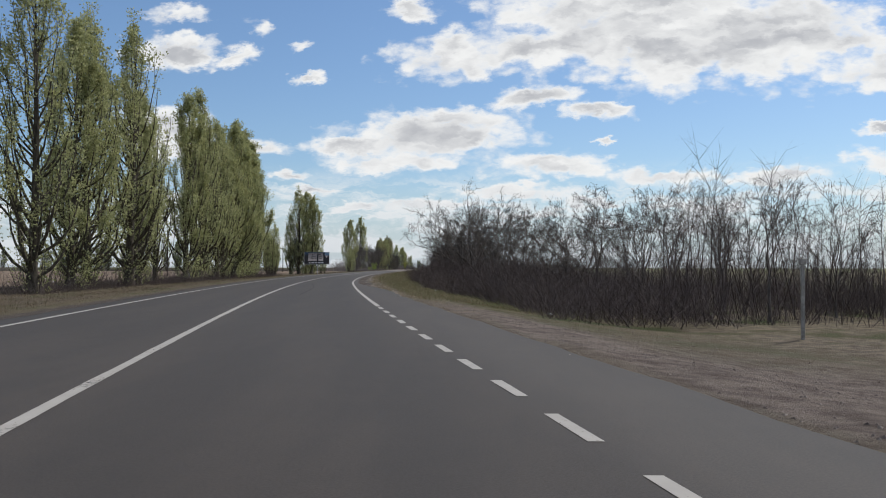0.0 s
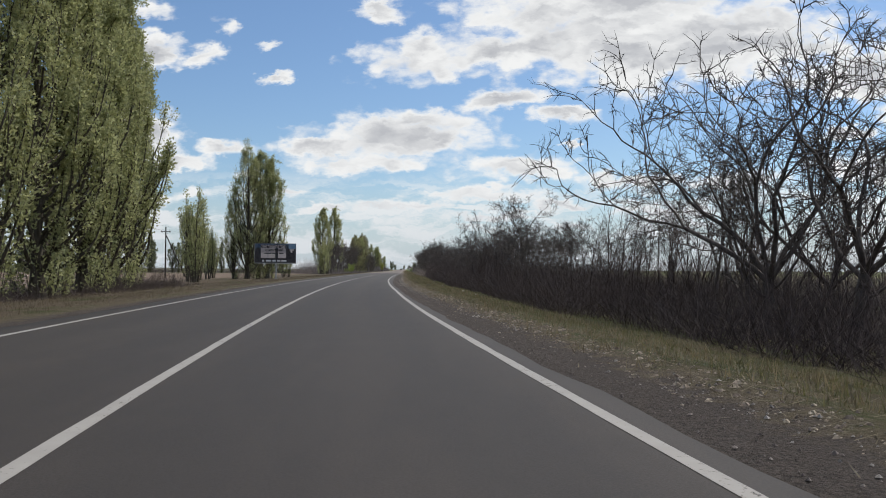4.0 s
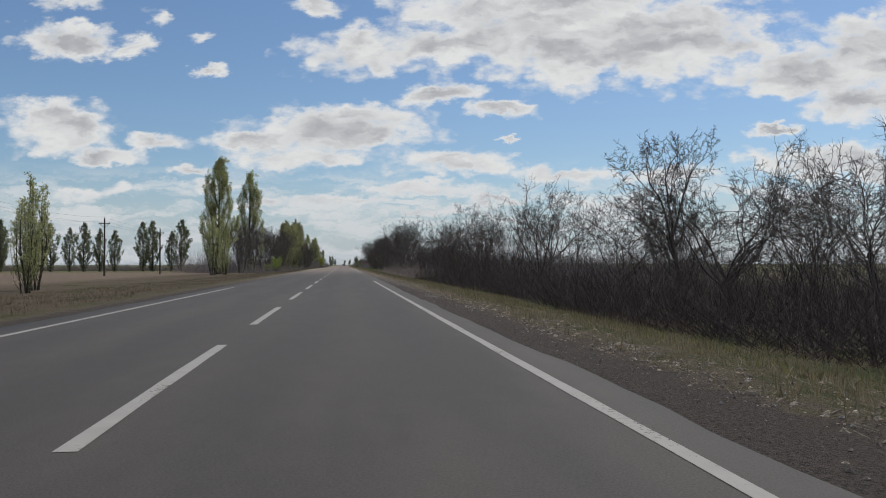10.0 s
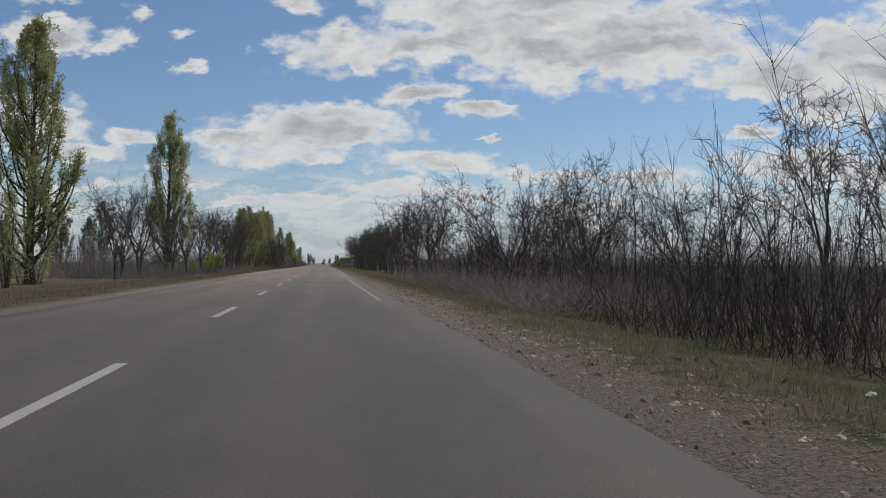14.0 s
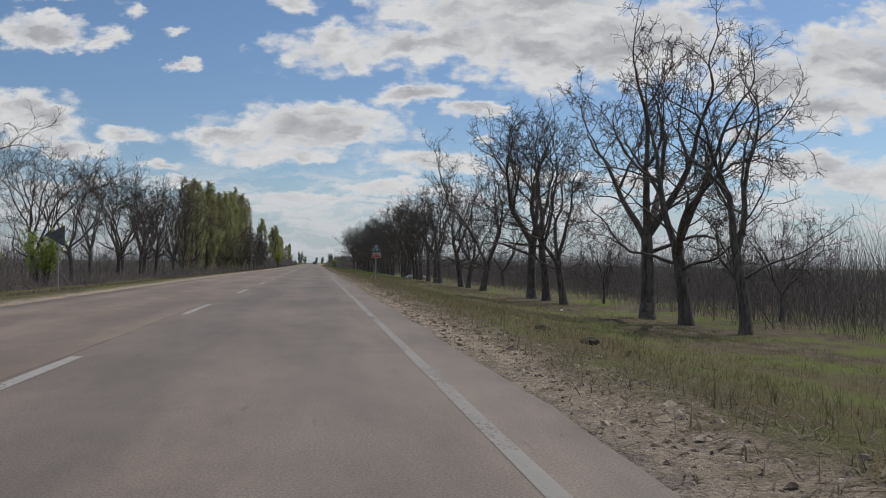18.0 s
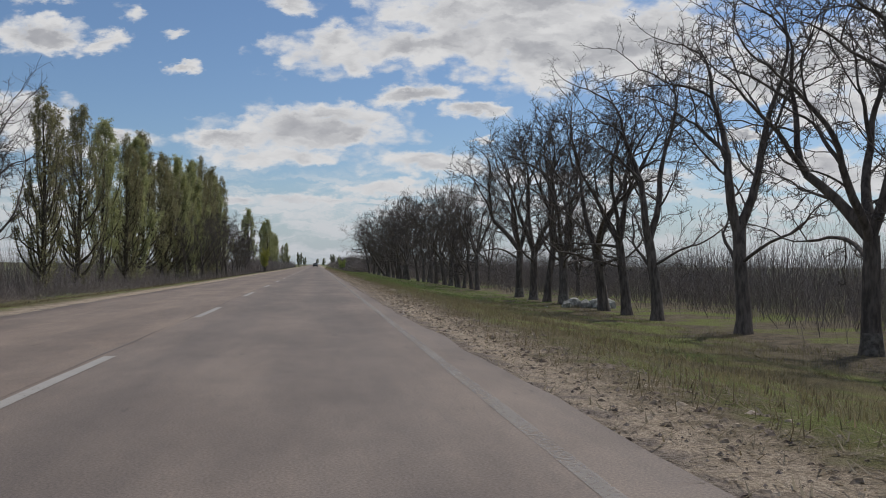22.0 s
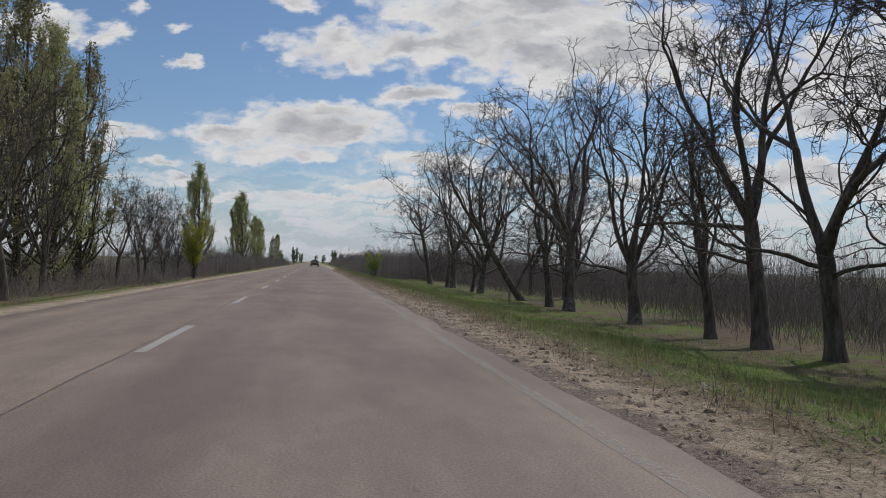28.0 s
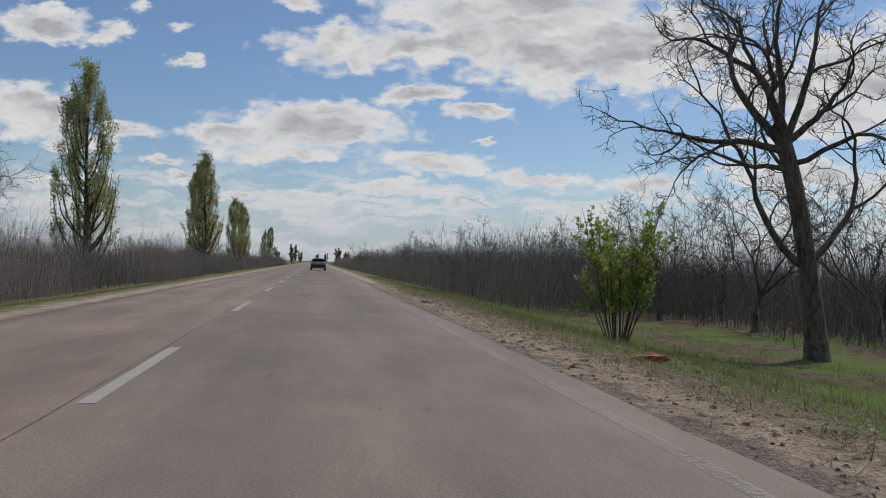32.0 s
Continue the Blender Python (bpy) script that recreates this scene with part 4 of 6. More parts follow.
shrub_masters = [
    (bare_tree("thicket_tree", 21, 8.0, "low dense leafless tree with a rounded crown", 6, (0, 0), 1.0, 0.16, 1.05, group=SHRUB), 8.0),
    (bare_tree("thicket_tree", 22, 8.0, "slender leafless tree rising from the thicket", 3, (0.05, 0), 0.42, 0.34, 0.8, group=SHRUB, radius=0.10), 8.0),
    (bare_tree("thicket_tree", 23, 8.0, "spindly leafless tree with steep thin stems", 5, (-0.05, 0), 0.5, 0.12, 0.75, group=SHRUB, radius=0.09), 8.0),
    (bare_tree("thicket_tree", 24, 8.0, "leafless wild fruit tree with arching branches", 5, (0.05, 0.05), 1.15, 0.20, 1.0, group=SHRUB), 8.0),
]
shrub_places = [
    (16.9, 95, 12.2, 0), (17.6, 91, 10.0, 3), (23.8, 52, 7.3, 1), (22.3, 54.5, 6.9, 2), (25.5, 50, 7.2, 2), (27, 47, 6.9, 1), (20.5, 98, 10.5, 0), (18.0, 80, 8.6, 3), (19.5, 84, 9.0, 0),
    (21.5, 75, 8.4, 3), (23, 69, 7.6, 0), (22.5, 57, 6.6, 0), (24.5, 61, 6.8, 3), (27.5, 49, 5.9, 1), (29.5, 46, 6.4, 2), (31.5, 52, 6.6, 1), (15.5, 309, 9.6, 0), (17.5, 299, 9.2, 3),
    (19.5, 313, 9.5, 0), (26.5, 52, 6.6, 1), (20.5, 68, 5.0, 0), (18.0, 99, 8.5, 3), (24.0, 40, 6.2, 2), (20.5, 147.5, 7.0, 1), (29, 44, 6.4, 1), (18.5, 104, 8.0, 1), (25.0, 58, 6.5, 2),
    (31.0, 36, 6.2, 2), (27, 33, 5.9, 1), (19.2, 112, 6.2, 1), (17.0, 120, 5.7, 2), (16.6, 152, 8.6, 2), (18.0, 158, 8.0, 2), (16.5, 128, 5.7, 1), (17.5, 172, 6.0, 2), (16.2, 178, 6.2, 3),
    (15.0, 186, 7.5, 0), (18.0, 240, 8.3, 1), (14.6, 192, 6.0, 2), (16.0, 204, 6.5, 3), (18, 212, 6.5, 0), (15.6, 232.5, 8.7, 0), (20, 239, 7.9, 2), (17.2, 247, 7.5, 1), (15.4, 255, 7.7, 2),
    (16.5, 262, 8.1, 1), (19.5, 250, 7.4, 2), (14.8, 258, 8.6, 1), (17.8, 268, 7.7, 2), (15.2, 272, 7.0, 1), (16.6, 280, 6.5, 2), (14.6, 290, 5.5, 3), (17.0, 284, 7.4, 0), (15.6, 296, 5.0, 1),
    (18.6, 305, 8.8, 2), (16.5, 316, 9.6, 3), (14.6, 322, 7.0, 0), (17.2, 328, 5.2, 1), (18.5, 334, 4.6, 2), (21.0, 220, 7.0, 3), (22.5, 228, 7.5, 0), (20, 276, 7.5, 1), (22.5, 180, 6.5, 2),
    (21.2, 130, 6.6, 3), (23, 140, 7.0, 0), (21, 88, 6.5, 1), (19, 345, 4.8, 2), (22, 366, 5.5, 3), (19.6, 381.5, 7.4, 2), (25, 376, 5.0, 1), (23.5, 392, 5.5, 2), (20.5, 650, 7.5, 3),
    (22.5, 657, 7.0, 2), (24.5, 647, 7.6, 0), (19.5, 664, 7.0, 2), (27, 652, 8.0, 3), (18, 674, 6.5, 2), (21.5, 681, 7.0, 0),
]
hedge_rng = random.Random(78)
for k in range(26):
    side = -1 if k % 2 else 1
    shrub_places.append(((12.5 if side > 0 else -19.0) + side * hedge_rng.uniform(0, 8), 660 + 9.5 * k + hedge_rng.uniform(-4, 4), hedge_rng.uniform(4.6, 7.2), hedge_rng.choice((0, 2, 3))))
row(shrub_masters, shrub_places, rng)
grove = random.Random(77)
for x, y, h, k in [(15.9, 141.5, 7.6, 2), (16.8, 139.6, 7.2, 1), (17.6, 142.8, 7.8, 2), (18.6, 140.2, 7.4, 1), (16.2, 144.6, 7.4, 2), (19.6, 144.0, 7.8, 2), (17.4, 136.4, 7.0, 2),
                   (19.0, 134.0, 7.2, 1), (15.8, 155.0, 7.6, 2), (17.0, 160.5, 7.8, 1), (16.0, 163.0, 7.4, 2), (19.5, 152.0, 8.0, 2)]:
    copy_scaled(shrub_masters[k][0], Matrix.Translation(where(x, y)) @ Matrix.Rotation(grove.uniform(0, 6.28), 4, "Z") @ Matrix.Scale(h * 0.85 / 8.0, 4))
slender = bare_tree("slender_tree", 28, 9.8, "slender leafless tree standing above the thicket", 3, (-0.15, 0.0), 0.30, 0.42, 1.1, radius=0.13,
                    side=((0.70, (-0.6, 0.2, 1.0), 3.6), (0.82, (0.5, -0.2, 1.0), 3.0)))
slender.matrix_basis = Matrix.Translation(where(17.0, 147.5))
copy_scaled(slender, Matrix.Translation(where(16.2, 208.0)) @ Matrix.Rotation(0.5, 4, "Z") @ Matrix.Scale(0.84, 4))
for x, y, h, k in [(17.6, 206.5, 6.4, 3), (19.2, 204.5, 6.2, 2), (17.9, 202.0, 5.6, 2), (17.4, 199.5, 6.6, 2), (20.6, 201.0, 6.8, 0), (16.4, 217.0, 6.0, 3), (15.6, 197.0, 6.2, 2)]:
    copy_scaled(shrub_masters[k][0], Matrix.Translation(where(x, y)) @ Matrix.Rotation(grove.uniform(0, 6.28), 4, "Z") @ Matrix.Scale(h / 8.0, 4))

dome = bare_tree("spreading_tree", 25, 8.6, "wide spreading leafless tree with a domed crown", 8, (0.02, 0), 1.35, 0.22, 2.0, radius=0.18, kink=0.7)
dome.matrix_basis = Matrix.Translation(where(15.8, 170.5)) @ Matrix.Scale(1.15, 4)

LEFT = "leafless trees across the road"
left_masters = [
    (bare_tree("bare_tree", 31, 11.0, "leafless tree beside the far verge", 4, (0.03, 0), 0.6, 0.28, 1.1, group=LEFT), 11.0),
    (bare_tree("bare_tree", 32, 11.0, "leafless many-stemmed tree beside the far verge", 6, (-0.03, 0), 0.55, 0.18, 1.05, group=LEFT, radius=0.2), 11.0),
    (bare_tree("bare_tree", 33, 11.0, "leafless tree with a broad twiggy crown", 5, (0.06, 0), 0.8, 0.24, 1.2, group=LEFT), 11.0),
]
left_places = [(-18, 338, 9), (-19, 345, 10), (-18.5, 352, 11), (-20, 358.5, 11.5), (-19, 376, 10.5), (-18.2, 383, 11), (-19.5, 391, 10.5), (-18.6, 401, 11),
               (-18.4, 411, 11.5), (-19, 419, 12.5), (-18.4, 428, 12), (-19.6, 436, 13), (-18.6, 441, 13), (-19.2, 446, 13), (-18.8, 452, 13), (-19.8, 459, 13),
               (-18.6, 466, 13), (-19.6, 473, 12.5), (-17.0, 545, 11), (-16.6, 560, 11), (-15.5, 571, 12, 2), (-15.0, 583, 12.5, 2), (-17.5, 598, 12),
               (-17.6, 622, 11), (-17.0, 630, 12), (-18.0, 638, 11), (-17.2, 647, 11), (-18.6, 654, 11), (-17.6, 661, 9.5), (-19.2, 669, 8.5)]
row(left_masters, left_places, rng, 1.1)

# poplars
POP = "row of columnar poplars"
pop_masters = [
    (poplar("poplar", 41, 17.0, "tall columnar poplar in thin spring leaf", 1.15, 10000, group=POP, lime=0.9), 17.0),
    (poplar("poplar", 42, 17.0, "columnar poplar with dark limbs showing through the leaves", 1.3, 9500, group=POP), 17.0),
    (poplar("poplar", 43, 17.0, "dense narrow poplar with fresh green leaves", 1.3, 17500, group=POP, lime=0.8), 17.0),
    (poplar("poplar", 45, 17.0, "broad full poplar in yellow-green leaf", 1.5, 23000, group=POP), 17.0),
    (poplar("poplar", 46, 17.0, "columnar poplar whose brownish buds are opening", 1.3, 12500, LEAF_OLIVE, group=POP, bare=0.15), 17.0),
    (poplar("poplar", 47, 17.0, "broad olive-brown poplar with many bare limbs", 1.5, 11500, LEAF_OLIVE, group=POP, lime=0.8, bare=0.3), 17.0),
    (poplar("poplar", 44, 17.0, "half-bare poplar with few leaves", 1.1, 3400, group=POP, bare=0.35), 17.0),
]
pop_places = [
    (-10.6, 60, 19, 1), (-11.4, 77, 14.5, 6), (-9.6, 66, 20, 1), (-10.8, 71, 16, 2), (-11.8, 88, 19, 2), (-11.6, 91.6, 19.5, 0), (-12.4, 96, 17, 1), (-12.2, 101, 18, 0),
    (-12.8, 106, 18.5, 2), (-12.4, 110.5, 20, 3), (-13.2, 114, 19.5, 2), (-13.0, 118, 20, 3), (-13.6, 122, 19, 2), (-13.8, 126, 19.5, 3), (-14.2, 130, 18, 2), (-8.2, 47, 18),
    (-9.0, 54, 17), (-16.8, 189, 18.5, 1), (-14.2, 191.5, 17, 2), (-15.8, 193, 18, 3), (-18.8, 190, 12.5, 0), (-18.7, 316, 18.7, 3), (-21.3, 385, 24, 2), (-20.5, 488, 16.5, 4),
    (-21.0, 501, 17.5, 5), (-21.8, 514, 18.5, 2), (-20.6, 520, 17.5, 4), (-21.2, 528, 18.5, 3), (-22, 537, 20.5, 5), (-20.6, 544, 18.5, 4), (-21.4, 551, 19, 5), (-20.5, 558, 20, 2),
    (-21.6, 566, 20, 4), (-20.8, 574, 21, 3), (-21.6, 583, 22, 5), (-21.4, 594, 24, 4), (-20.8, 603, 23, 5), (-21, 612, 22.5, 2), (-20.4, 619, 22.5, 4), (-20.0, 700, 20.5, 2),
    (-17.6, 768, 20.5, 2), (-19.6, 777, 20, 2), (-19.4, 842, 18, 2), (-18.6, 852, 17.5, 2), (-19.0, 866, 17), (-17.6, 985, 16), (-20.5, 995, 15),
]
row(pop_masters, pop_places, rng)

# many-stemmed young poplars beside the field
YOUNG = "young many-stemmed poplars beside the field"
young_masters = [
    (poplar("young_poplar", 51, 8.0, "young many-stemmed poplar in thin leaf", 1.3, 3200, size=0.15, stems=5, group=YOUNG), 8.0),
    (poplar("young_poplar", 52, 8.0, "bushy young poplar with greyish stems", 1.5, 2600, size=0.15, stems=6, group=YOUNG), 8.0),
]
young_places = [(-17.0, 160, 10), (-19.0, 166, 9), (-20.2, 173, 8.5), (-21.4, 180, 8.2), (-17.2, 227.5, 7.0), (-15.4, 221, 5.0), (-17.2, 299, 8.5),
                (-16.0, 303, 5.5), (-22.5, 190, 7.5), (-24, 200, 7)]
row(young_masters, young_places, rng)

# rows of poplars far out in the fields
FAR = "far row of poplars beyond the fields"
far_masters = [
    (poplar("far_poplar", 61, 17.0, "distant columnar poplar beyond the field", 1.75, 2900, LEAF_DARK, 0.44, group=FAR), 17.0),
    (poplar("far_poplar", 62, 17.0, "distant dark poplar standing in a row", 1.5, 2300, LEAF_DARK, 0.44, group=FAR), 17.0),
]
far_places = []
for k in range(38):
    x = -56 - 4.3 * k + rng.uniform(-1.5, 1.5)
    if k % 9 not in (4, 8):
        far_places.append((x, 485 + rng.uniform(-8, 8), rng.uniform(13.5, 19)))
for k in range(10):
    far_places.append((-260 - 16 * k, 700 + rng.uniform(-20, 20), rng.uniform(12, 18)))
row(far_masters, far_places, rng)

# small dark trees where the road runs out of sight
END = "dark trees at the far end of the road"
end_masters = [
    (poplar("distant_tree", 71, 7.0, "small dark tree at the far end of the road", 2.2, 1500, LEAF_DARK, 0.42, stems=3, group=END), 7.0),
]
row(end_masters, [(17, 1205, 11), (-13, 1180, 12), (9, 1230, 7), (23, 1215, 9), (-9, 1240, 8), (-24, 1200, 9), (3, 1260, 6), (31, 1190, 8)], rng)


# leafy bushes
def leafy_bush(name, seed, height, width, label, leaves, mat):
    r = random.Random(seed)
    wood, crown = Soup(), Soup()
    for k in range(26):
        a, f = r.uniform(0, 6.28), r.random() ** 0.6
        base = Vector((math.cos(a), math.sin(a), 0)) * 0.35 * f * width
        d = Vector((math.cos(a) * 0.42 * f * width, math.sin(a) * 0.42 * f * width, 1))
        p = limb(r, base, d, height * r.uniform(0.65, 1.05), 6, 0.09, 0.05)
        wood.tube(p, [0.022 * (1 - 0.8 * j / 6) for j in range(7)], 4)
        for j in range(6):
            at, dd = along(p, r.uniform(0.25, 0.95))
            q = limb(r, at, dd + rand_dir(r) * 0.7, height * 0.17, 2, 0.2, 0.1)
            wood.tube(q, [0.009, 0.006, 0.003], 3)
            for _ in range(leaves):
                a2, d2 = along(q, r.uniform(0.1, 1))
                crown.leaf(a2 + rand_dir(r) * 0.06, (rand_dir(r) + d2).normalized(), r.uniform(0.08, 0.15), r)
    ob = thing(name, (0, 0, 0), label, "bush")
    part("stem_clump", mesh("stem_clump", wood.v, wood.f, TWIG, True), ob)
    part("foliage", mesh("foliage", crown.v, crown.f, mat), ob)["kind"] = "stuff"
    return ob


bush = leafy_bush("leafy_bush", 81, 4.2, 1.0, "bright green bush in young leaf on the verge", 27, LEAF_BRIGHT)
bush.matrix_basis = Matrix.Translation(where(8.9, 635.3)) @ Matrix.Scale(0.78, 4)
tall_bush = leafy_bush("leafy_bush", 83, 5.8, 0.34, "tall yellow-green bush in young leaf across the road", 44, LEAF_YELLOW)
tall_bush.matrix_basis = Matrix.Translation(where(-9.9, 620.0))
copy_scaled(bush, Matrix.Translation(where(-15.2, 392)) @ Matrix.Scale(0.95, 4))["label"] = "young yellow-green bush beside the far verge"
copy_scaled(bush, Matrix.Translation(where(-14.6, 380)) @ Matrix.Scale(0.6, 4))["label"] = "small young green bush beside the far verge"
copy_scaled(bush, Matrix.Translation(where(-15.8, 372)) @ Matrix.Scale(0.5, 4))["label"] = "low green bush at the foot of a poplar"


# ---- thickets, grass and stones: nobody could count them ----
def thicket_mesh(seed, length, depth, count, h0, h1, twigs, radius=0.016, brush=0, tilt=0.3, wander=0.16, thin=1.0, mat=None):
    """Thin crooked stems with side twigs, and low brush between them."""
    r = random.Random(seed)
    s = Soup()
    for _ in range(count):
        a = Vector((depth * r.random() ** thin - (0 if thin == 1 else r.expovariate(1.1)), r.uniform(0, length), -0.2))
        h = r.uniform(h0, h1) * (1.0 if thin == 1 else 0.50 + 0.50 * min(1, max(0, a.x) / (0.4 * depth))) * (0.78 + 0.4 * noise.noise((a.x * 0.3, a.y * 0.3, seed)))
        p = limb(r, a, Vector((r.uniform(-tilt, tilt), r.uniform(-tilt, tilt), 1)), h, 4 if tilt > 0.5 else 3, wander, 0.03 if tilt < 0.5 else -0.03)
        w = radius * r.uniform(0.6, 1.5)
        s.tube(p, [w * (1 - 0.88 * k / (len(p) - 1)) for k in range(len(p))], 3)
        for _ in range(twigs):
            at, d = along(p, r.uniform(0.12, 0.98))
            end = at + (d * 0.8 + rand_dir(r) * 0.7).normalized() * r.uniform(0.35, 1.0) * h * 0.30
            s.spike(at, end, w * 0.30)
            mid = at.lerp(end, r.uniform(0.3, 0.7))
            s.spike(mid, mid + (rand_dir(r) + d * 0.6).normalized() * 0.11 * h, w * 0.20)
        for _ in range(brush):
            a = Vector((depth * r.random() ** thin, r.uniform(0, length), -0.1))
            s.spike(a, a + Vector((r.gauss(0, 0.35 + tilt), r.gauss(0, 0.35 + tilt), r.uniform(0.4, 1.0) * h0 * (0.75 if thin == 1 else 1.05))), radius * (0.6 if thin == 1 else 0.4))
    return mesh("thicket", s.v, s.f, mat or (STEM if thin == 1 else STEM_GREY))


def lay(me, name, label, category, places):
    """Copies of a patch of stuff, laid on the ground at (u, y) with a turn of 0 or 180 degrees."""
    for u, y, flip, length, depth in places:
        ob = tagged(new(name, me), label, category, kind="stuff")
        a, b = where(u, y), where(u, y + length)
        slope = (a[0] - b[0]) / length
        turn = math.atan(slope)
        m = Matrix.Translation((a[0], y, min(a[2], b[2]) - 0.02)) @ Matrix.Rotation(turn, 4, "Z")
        if flip:
            m = m @ Matrix.Translation((depth, length, 0)) @ Matrix.Rotation(math.pi, 4, "Z")
        ob.matrix_basis = m


dense = [thicket_mesh(91, 12, 6.5, 170, 2.6, 4.6, 8, 0.014, 9, 0.75, 0.30), thicket_mesh(92, 12, 6.5, 170, 2.4, 4.2, 8, 0.014, 9, 0.75, 0.30)]
back = [thicket_mesh(111, 12, 6.5, 110, 2.8, 5.0, 6, 0.016, 4, tilt=0.45, wander=0.26), thicket_mesh(112, 12, 6.5, 110, 2.6, 4.8, 6, 0.016, 4, tilt=0.45, wander=0.26)]
canes = [thicket_mesh(121, 12, 6.5, 260, 1.9, 3.4, 7, 0.013, 5, 0.95, 0.40, mat=CANE), thicket_mesh(122, 12, 6.5, 240, 1.8, 3.2, 7, 0.013, 5, 0.95, 0.40, mat=CANE)]
open_scrub = [thicket_mesh(133, 12, 6.5, 120, 2.4, 4.8, 7, 0.017, 5, 0.40, 0.26), thicket_mesh(134, 12, 6.5, 110, 2.2, 4.6, 7, 0.017, 5, 0.40, 0.26)]
scrub = [thicket_mesh(123, 12, 5, 150, 1.4, 2.8, 7, 0.016, 6, 0.6, 0.3), thicket_mesh(124, 12, 5, 150, 1.2, 2.6, 7, 0.016, 6, 0.6, 0.3)]
tall = [thicket_mesh(95, 12, 7, 48, 5.0, 8.2, 24, 0.030), thicket_mesh(96, 12, 7, 42, 4.8, 7.6, 24, 0.028)]
back_grey = [thicket_mesh(131, 12, 6.5, 80, 2.2, 4.4, 7, 0.014, 4, tilt=0.45, wander=0.28, mat=STEM_GREY), thicket_mesh(132, 12, 6.5, 80, 2.0, 4.2, 7, 0.014, 4, tilt=0.45, wander=0.28, mat=STEM_GREY)]
for k in range(26):
    y = 27 + 12 * k
    x = middle(y + 6) + 10.0 + 0.6 * math.sin(k * 1.7)
    if 16 < k < 21:
        lay(open_scrub[k % 2], "thicket", "open leafless thicket of upright stems along the verge", "thicket", [(x, y, k % 3 == 1, 12, 6.5)])
    elif k < 17:
        lay(dense[k % 2], "thicket", "dense leafless brown thicket along the verge", "thicket", [(x, y, k % 3 == 1, 12, 6.5)])
    else:
        lay(canes[k % 2], "cane_thicket", "thicket of arching pale brown canes along the verge", "thicket", [(x - 0.7, y, k % 3 == 1, 12, 6.5)])
    if k > 4 and k not in (7, 8, 9, 13, 14, 15, 16, 17):
        lay(tall[k % 2], "tall_saplings", "thin leafless saplings rising above the thicket", "thicket", [(x + 2.5, y, k % 3 == 2, 12, 7)])
for k in range(25):
    y = 30 + 12 * k
    x = middle(y + 6) + 16.5 + 0.8 * math.sin(k * 2.3)
    lay((back if y < 218 else back_grey)[(k + 1) % 2], "thicket", "dense leafless brown thicket behind the verge", "thicket", [(x, y, k % 3 != 1, 12, 6.5)])
for k in range(24):
    y = 24 + 12 * k
    lay((back if y < 218 else back_grey)[k % 2], "thicket", "dense leafless brown thicket in the distance", "thicket", [(middle(y + 6) + 23.5, y, k % 3 == 1, 12, 6.5)])
    lay((back if y < 218 else back_grey)[(k + 1) % 2], "thicket", "dense leafless brown thicket in the distance", "thicket", [(middle(y + 6) + 31.0, y, k % 3 == 2, 12, 6.5)])
for k in range(5):
    for j in range(2):
        lay(back[(k + j) % 2], "thicket", "dense leafless brown thicket behind the dirt lot", "thicket", [(31.5 + 6.5 * k, 30 + 12 * j, k % 2 == 0, 12, 6.5)])
    lay(tall[k % 2], "tall_saplings", "thin leafless saplings behind the dirt lot", "thicket", [(24 + 7 * k, 34, k % 2 == 1, 12, 7)])
young_growth = [thicket_mesh(93, 20, 12, 310, 2.8, 7.2, 7, 0.016, 9, tilt=0.38, wander=0.28, thin=0.62), thicket_mesh(94, 20, 12, 310, 2.6, 7.0, 7, 0.016, 9, tilt=0.38, wander=0.28, thin=0.62),
                thicket_mesh(125, 20, 12, 290, 2.8, 6.4, 7, 0.016, 9, tilt=0.42, wander=0.30, thin=0.62)]
far_growth = [thicket_mesh(97, 20, 12, 210, 4.8, 7.8, 1, 0.028, 3, tilt=0.28, wander=0.20, thin=0.9), thicket_mesh(98, 20, 12, 210, 4.6, 7.6, 1, 0.028, 3, tilt=0.28, wander=0.20, thin=0.9)]
hedge = [thicket_mesh(99, 20, 12, 330, 4.8, 7.0, 3, 0.026, 11, tilt=0.28, wander=0.20, thin=0.62), thicket_mesh(100, 20, 12, 330, 4.6, 6.6, 3, 0.026, 11, tilt=0.28, wander=0.20, thin=0.62)]
for k in range(32):
    y = 296 + 20 * k
    lay(young_growth[k % 3] if y < 620 else hedge[k % 2], "young_growth", "dense thin leafless saplings on low ground", "thicket", [(19.0 + 1.3 * math.sin(k * 1.9), y, False, 20, 12)])
    if k < 24:
        lay(far_growth[(k + 1) % 2], "young_growth", "dense thin leafless saplings far off", "thicket", [(33.5, y, False, 20, 12)])
        lay(far_growth[k % 2], "young_growth", "dense thin leafless saplings far off", "thicket", [(52.0, y, False, 20, 12)])
for k in range(22):
    y = 658 + 20 * k
    lay((hedge if k < 6 else far_growth)[k % 2], "young_growth", "leafless brown hedge beyond the verge", "thicket", [(11.0, y, False, 20, 12)])
    lay((hedge if k < 6 else far_growth)[k % 2], "young_growth", "leafless brown hedge across the road", "thicket", [(-25.5, y, k % 3 == 1, 20, 12)])
for k in range(16):
    y = 340 + 20 * k
    lay(far_growth[k % 2], "young_growth", "leafless undergrowth beneath the far trees", "thicket", [(-32.0, y, k % 3 == 1, 20, 12)])


for k in range(8):
    y = 44 + 12 * k
    lay(scrub[k % 2], "undergrowth", "dark low undergrowth beneath the poplars", "thicket", [(middle(y + 6) - 16.6 - 0.5 * math.sin(k * 1.9), y, k % 3 == 1, 12, 5)])
scrub_grey = [me.copy() for me in scrub]
for me in scrub_grey:
    me.materials[0] = STEM_GREY
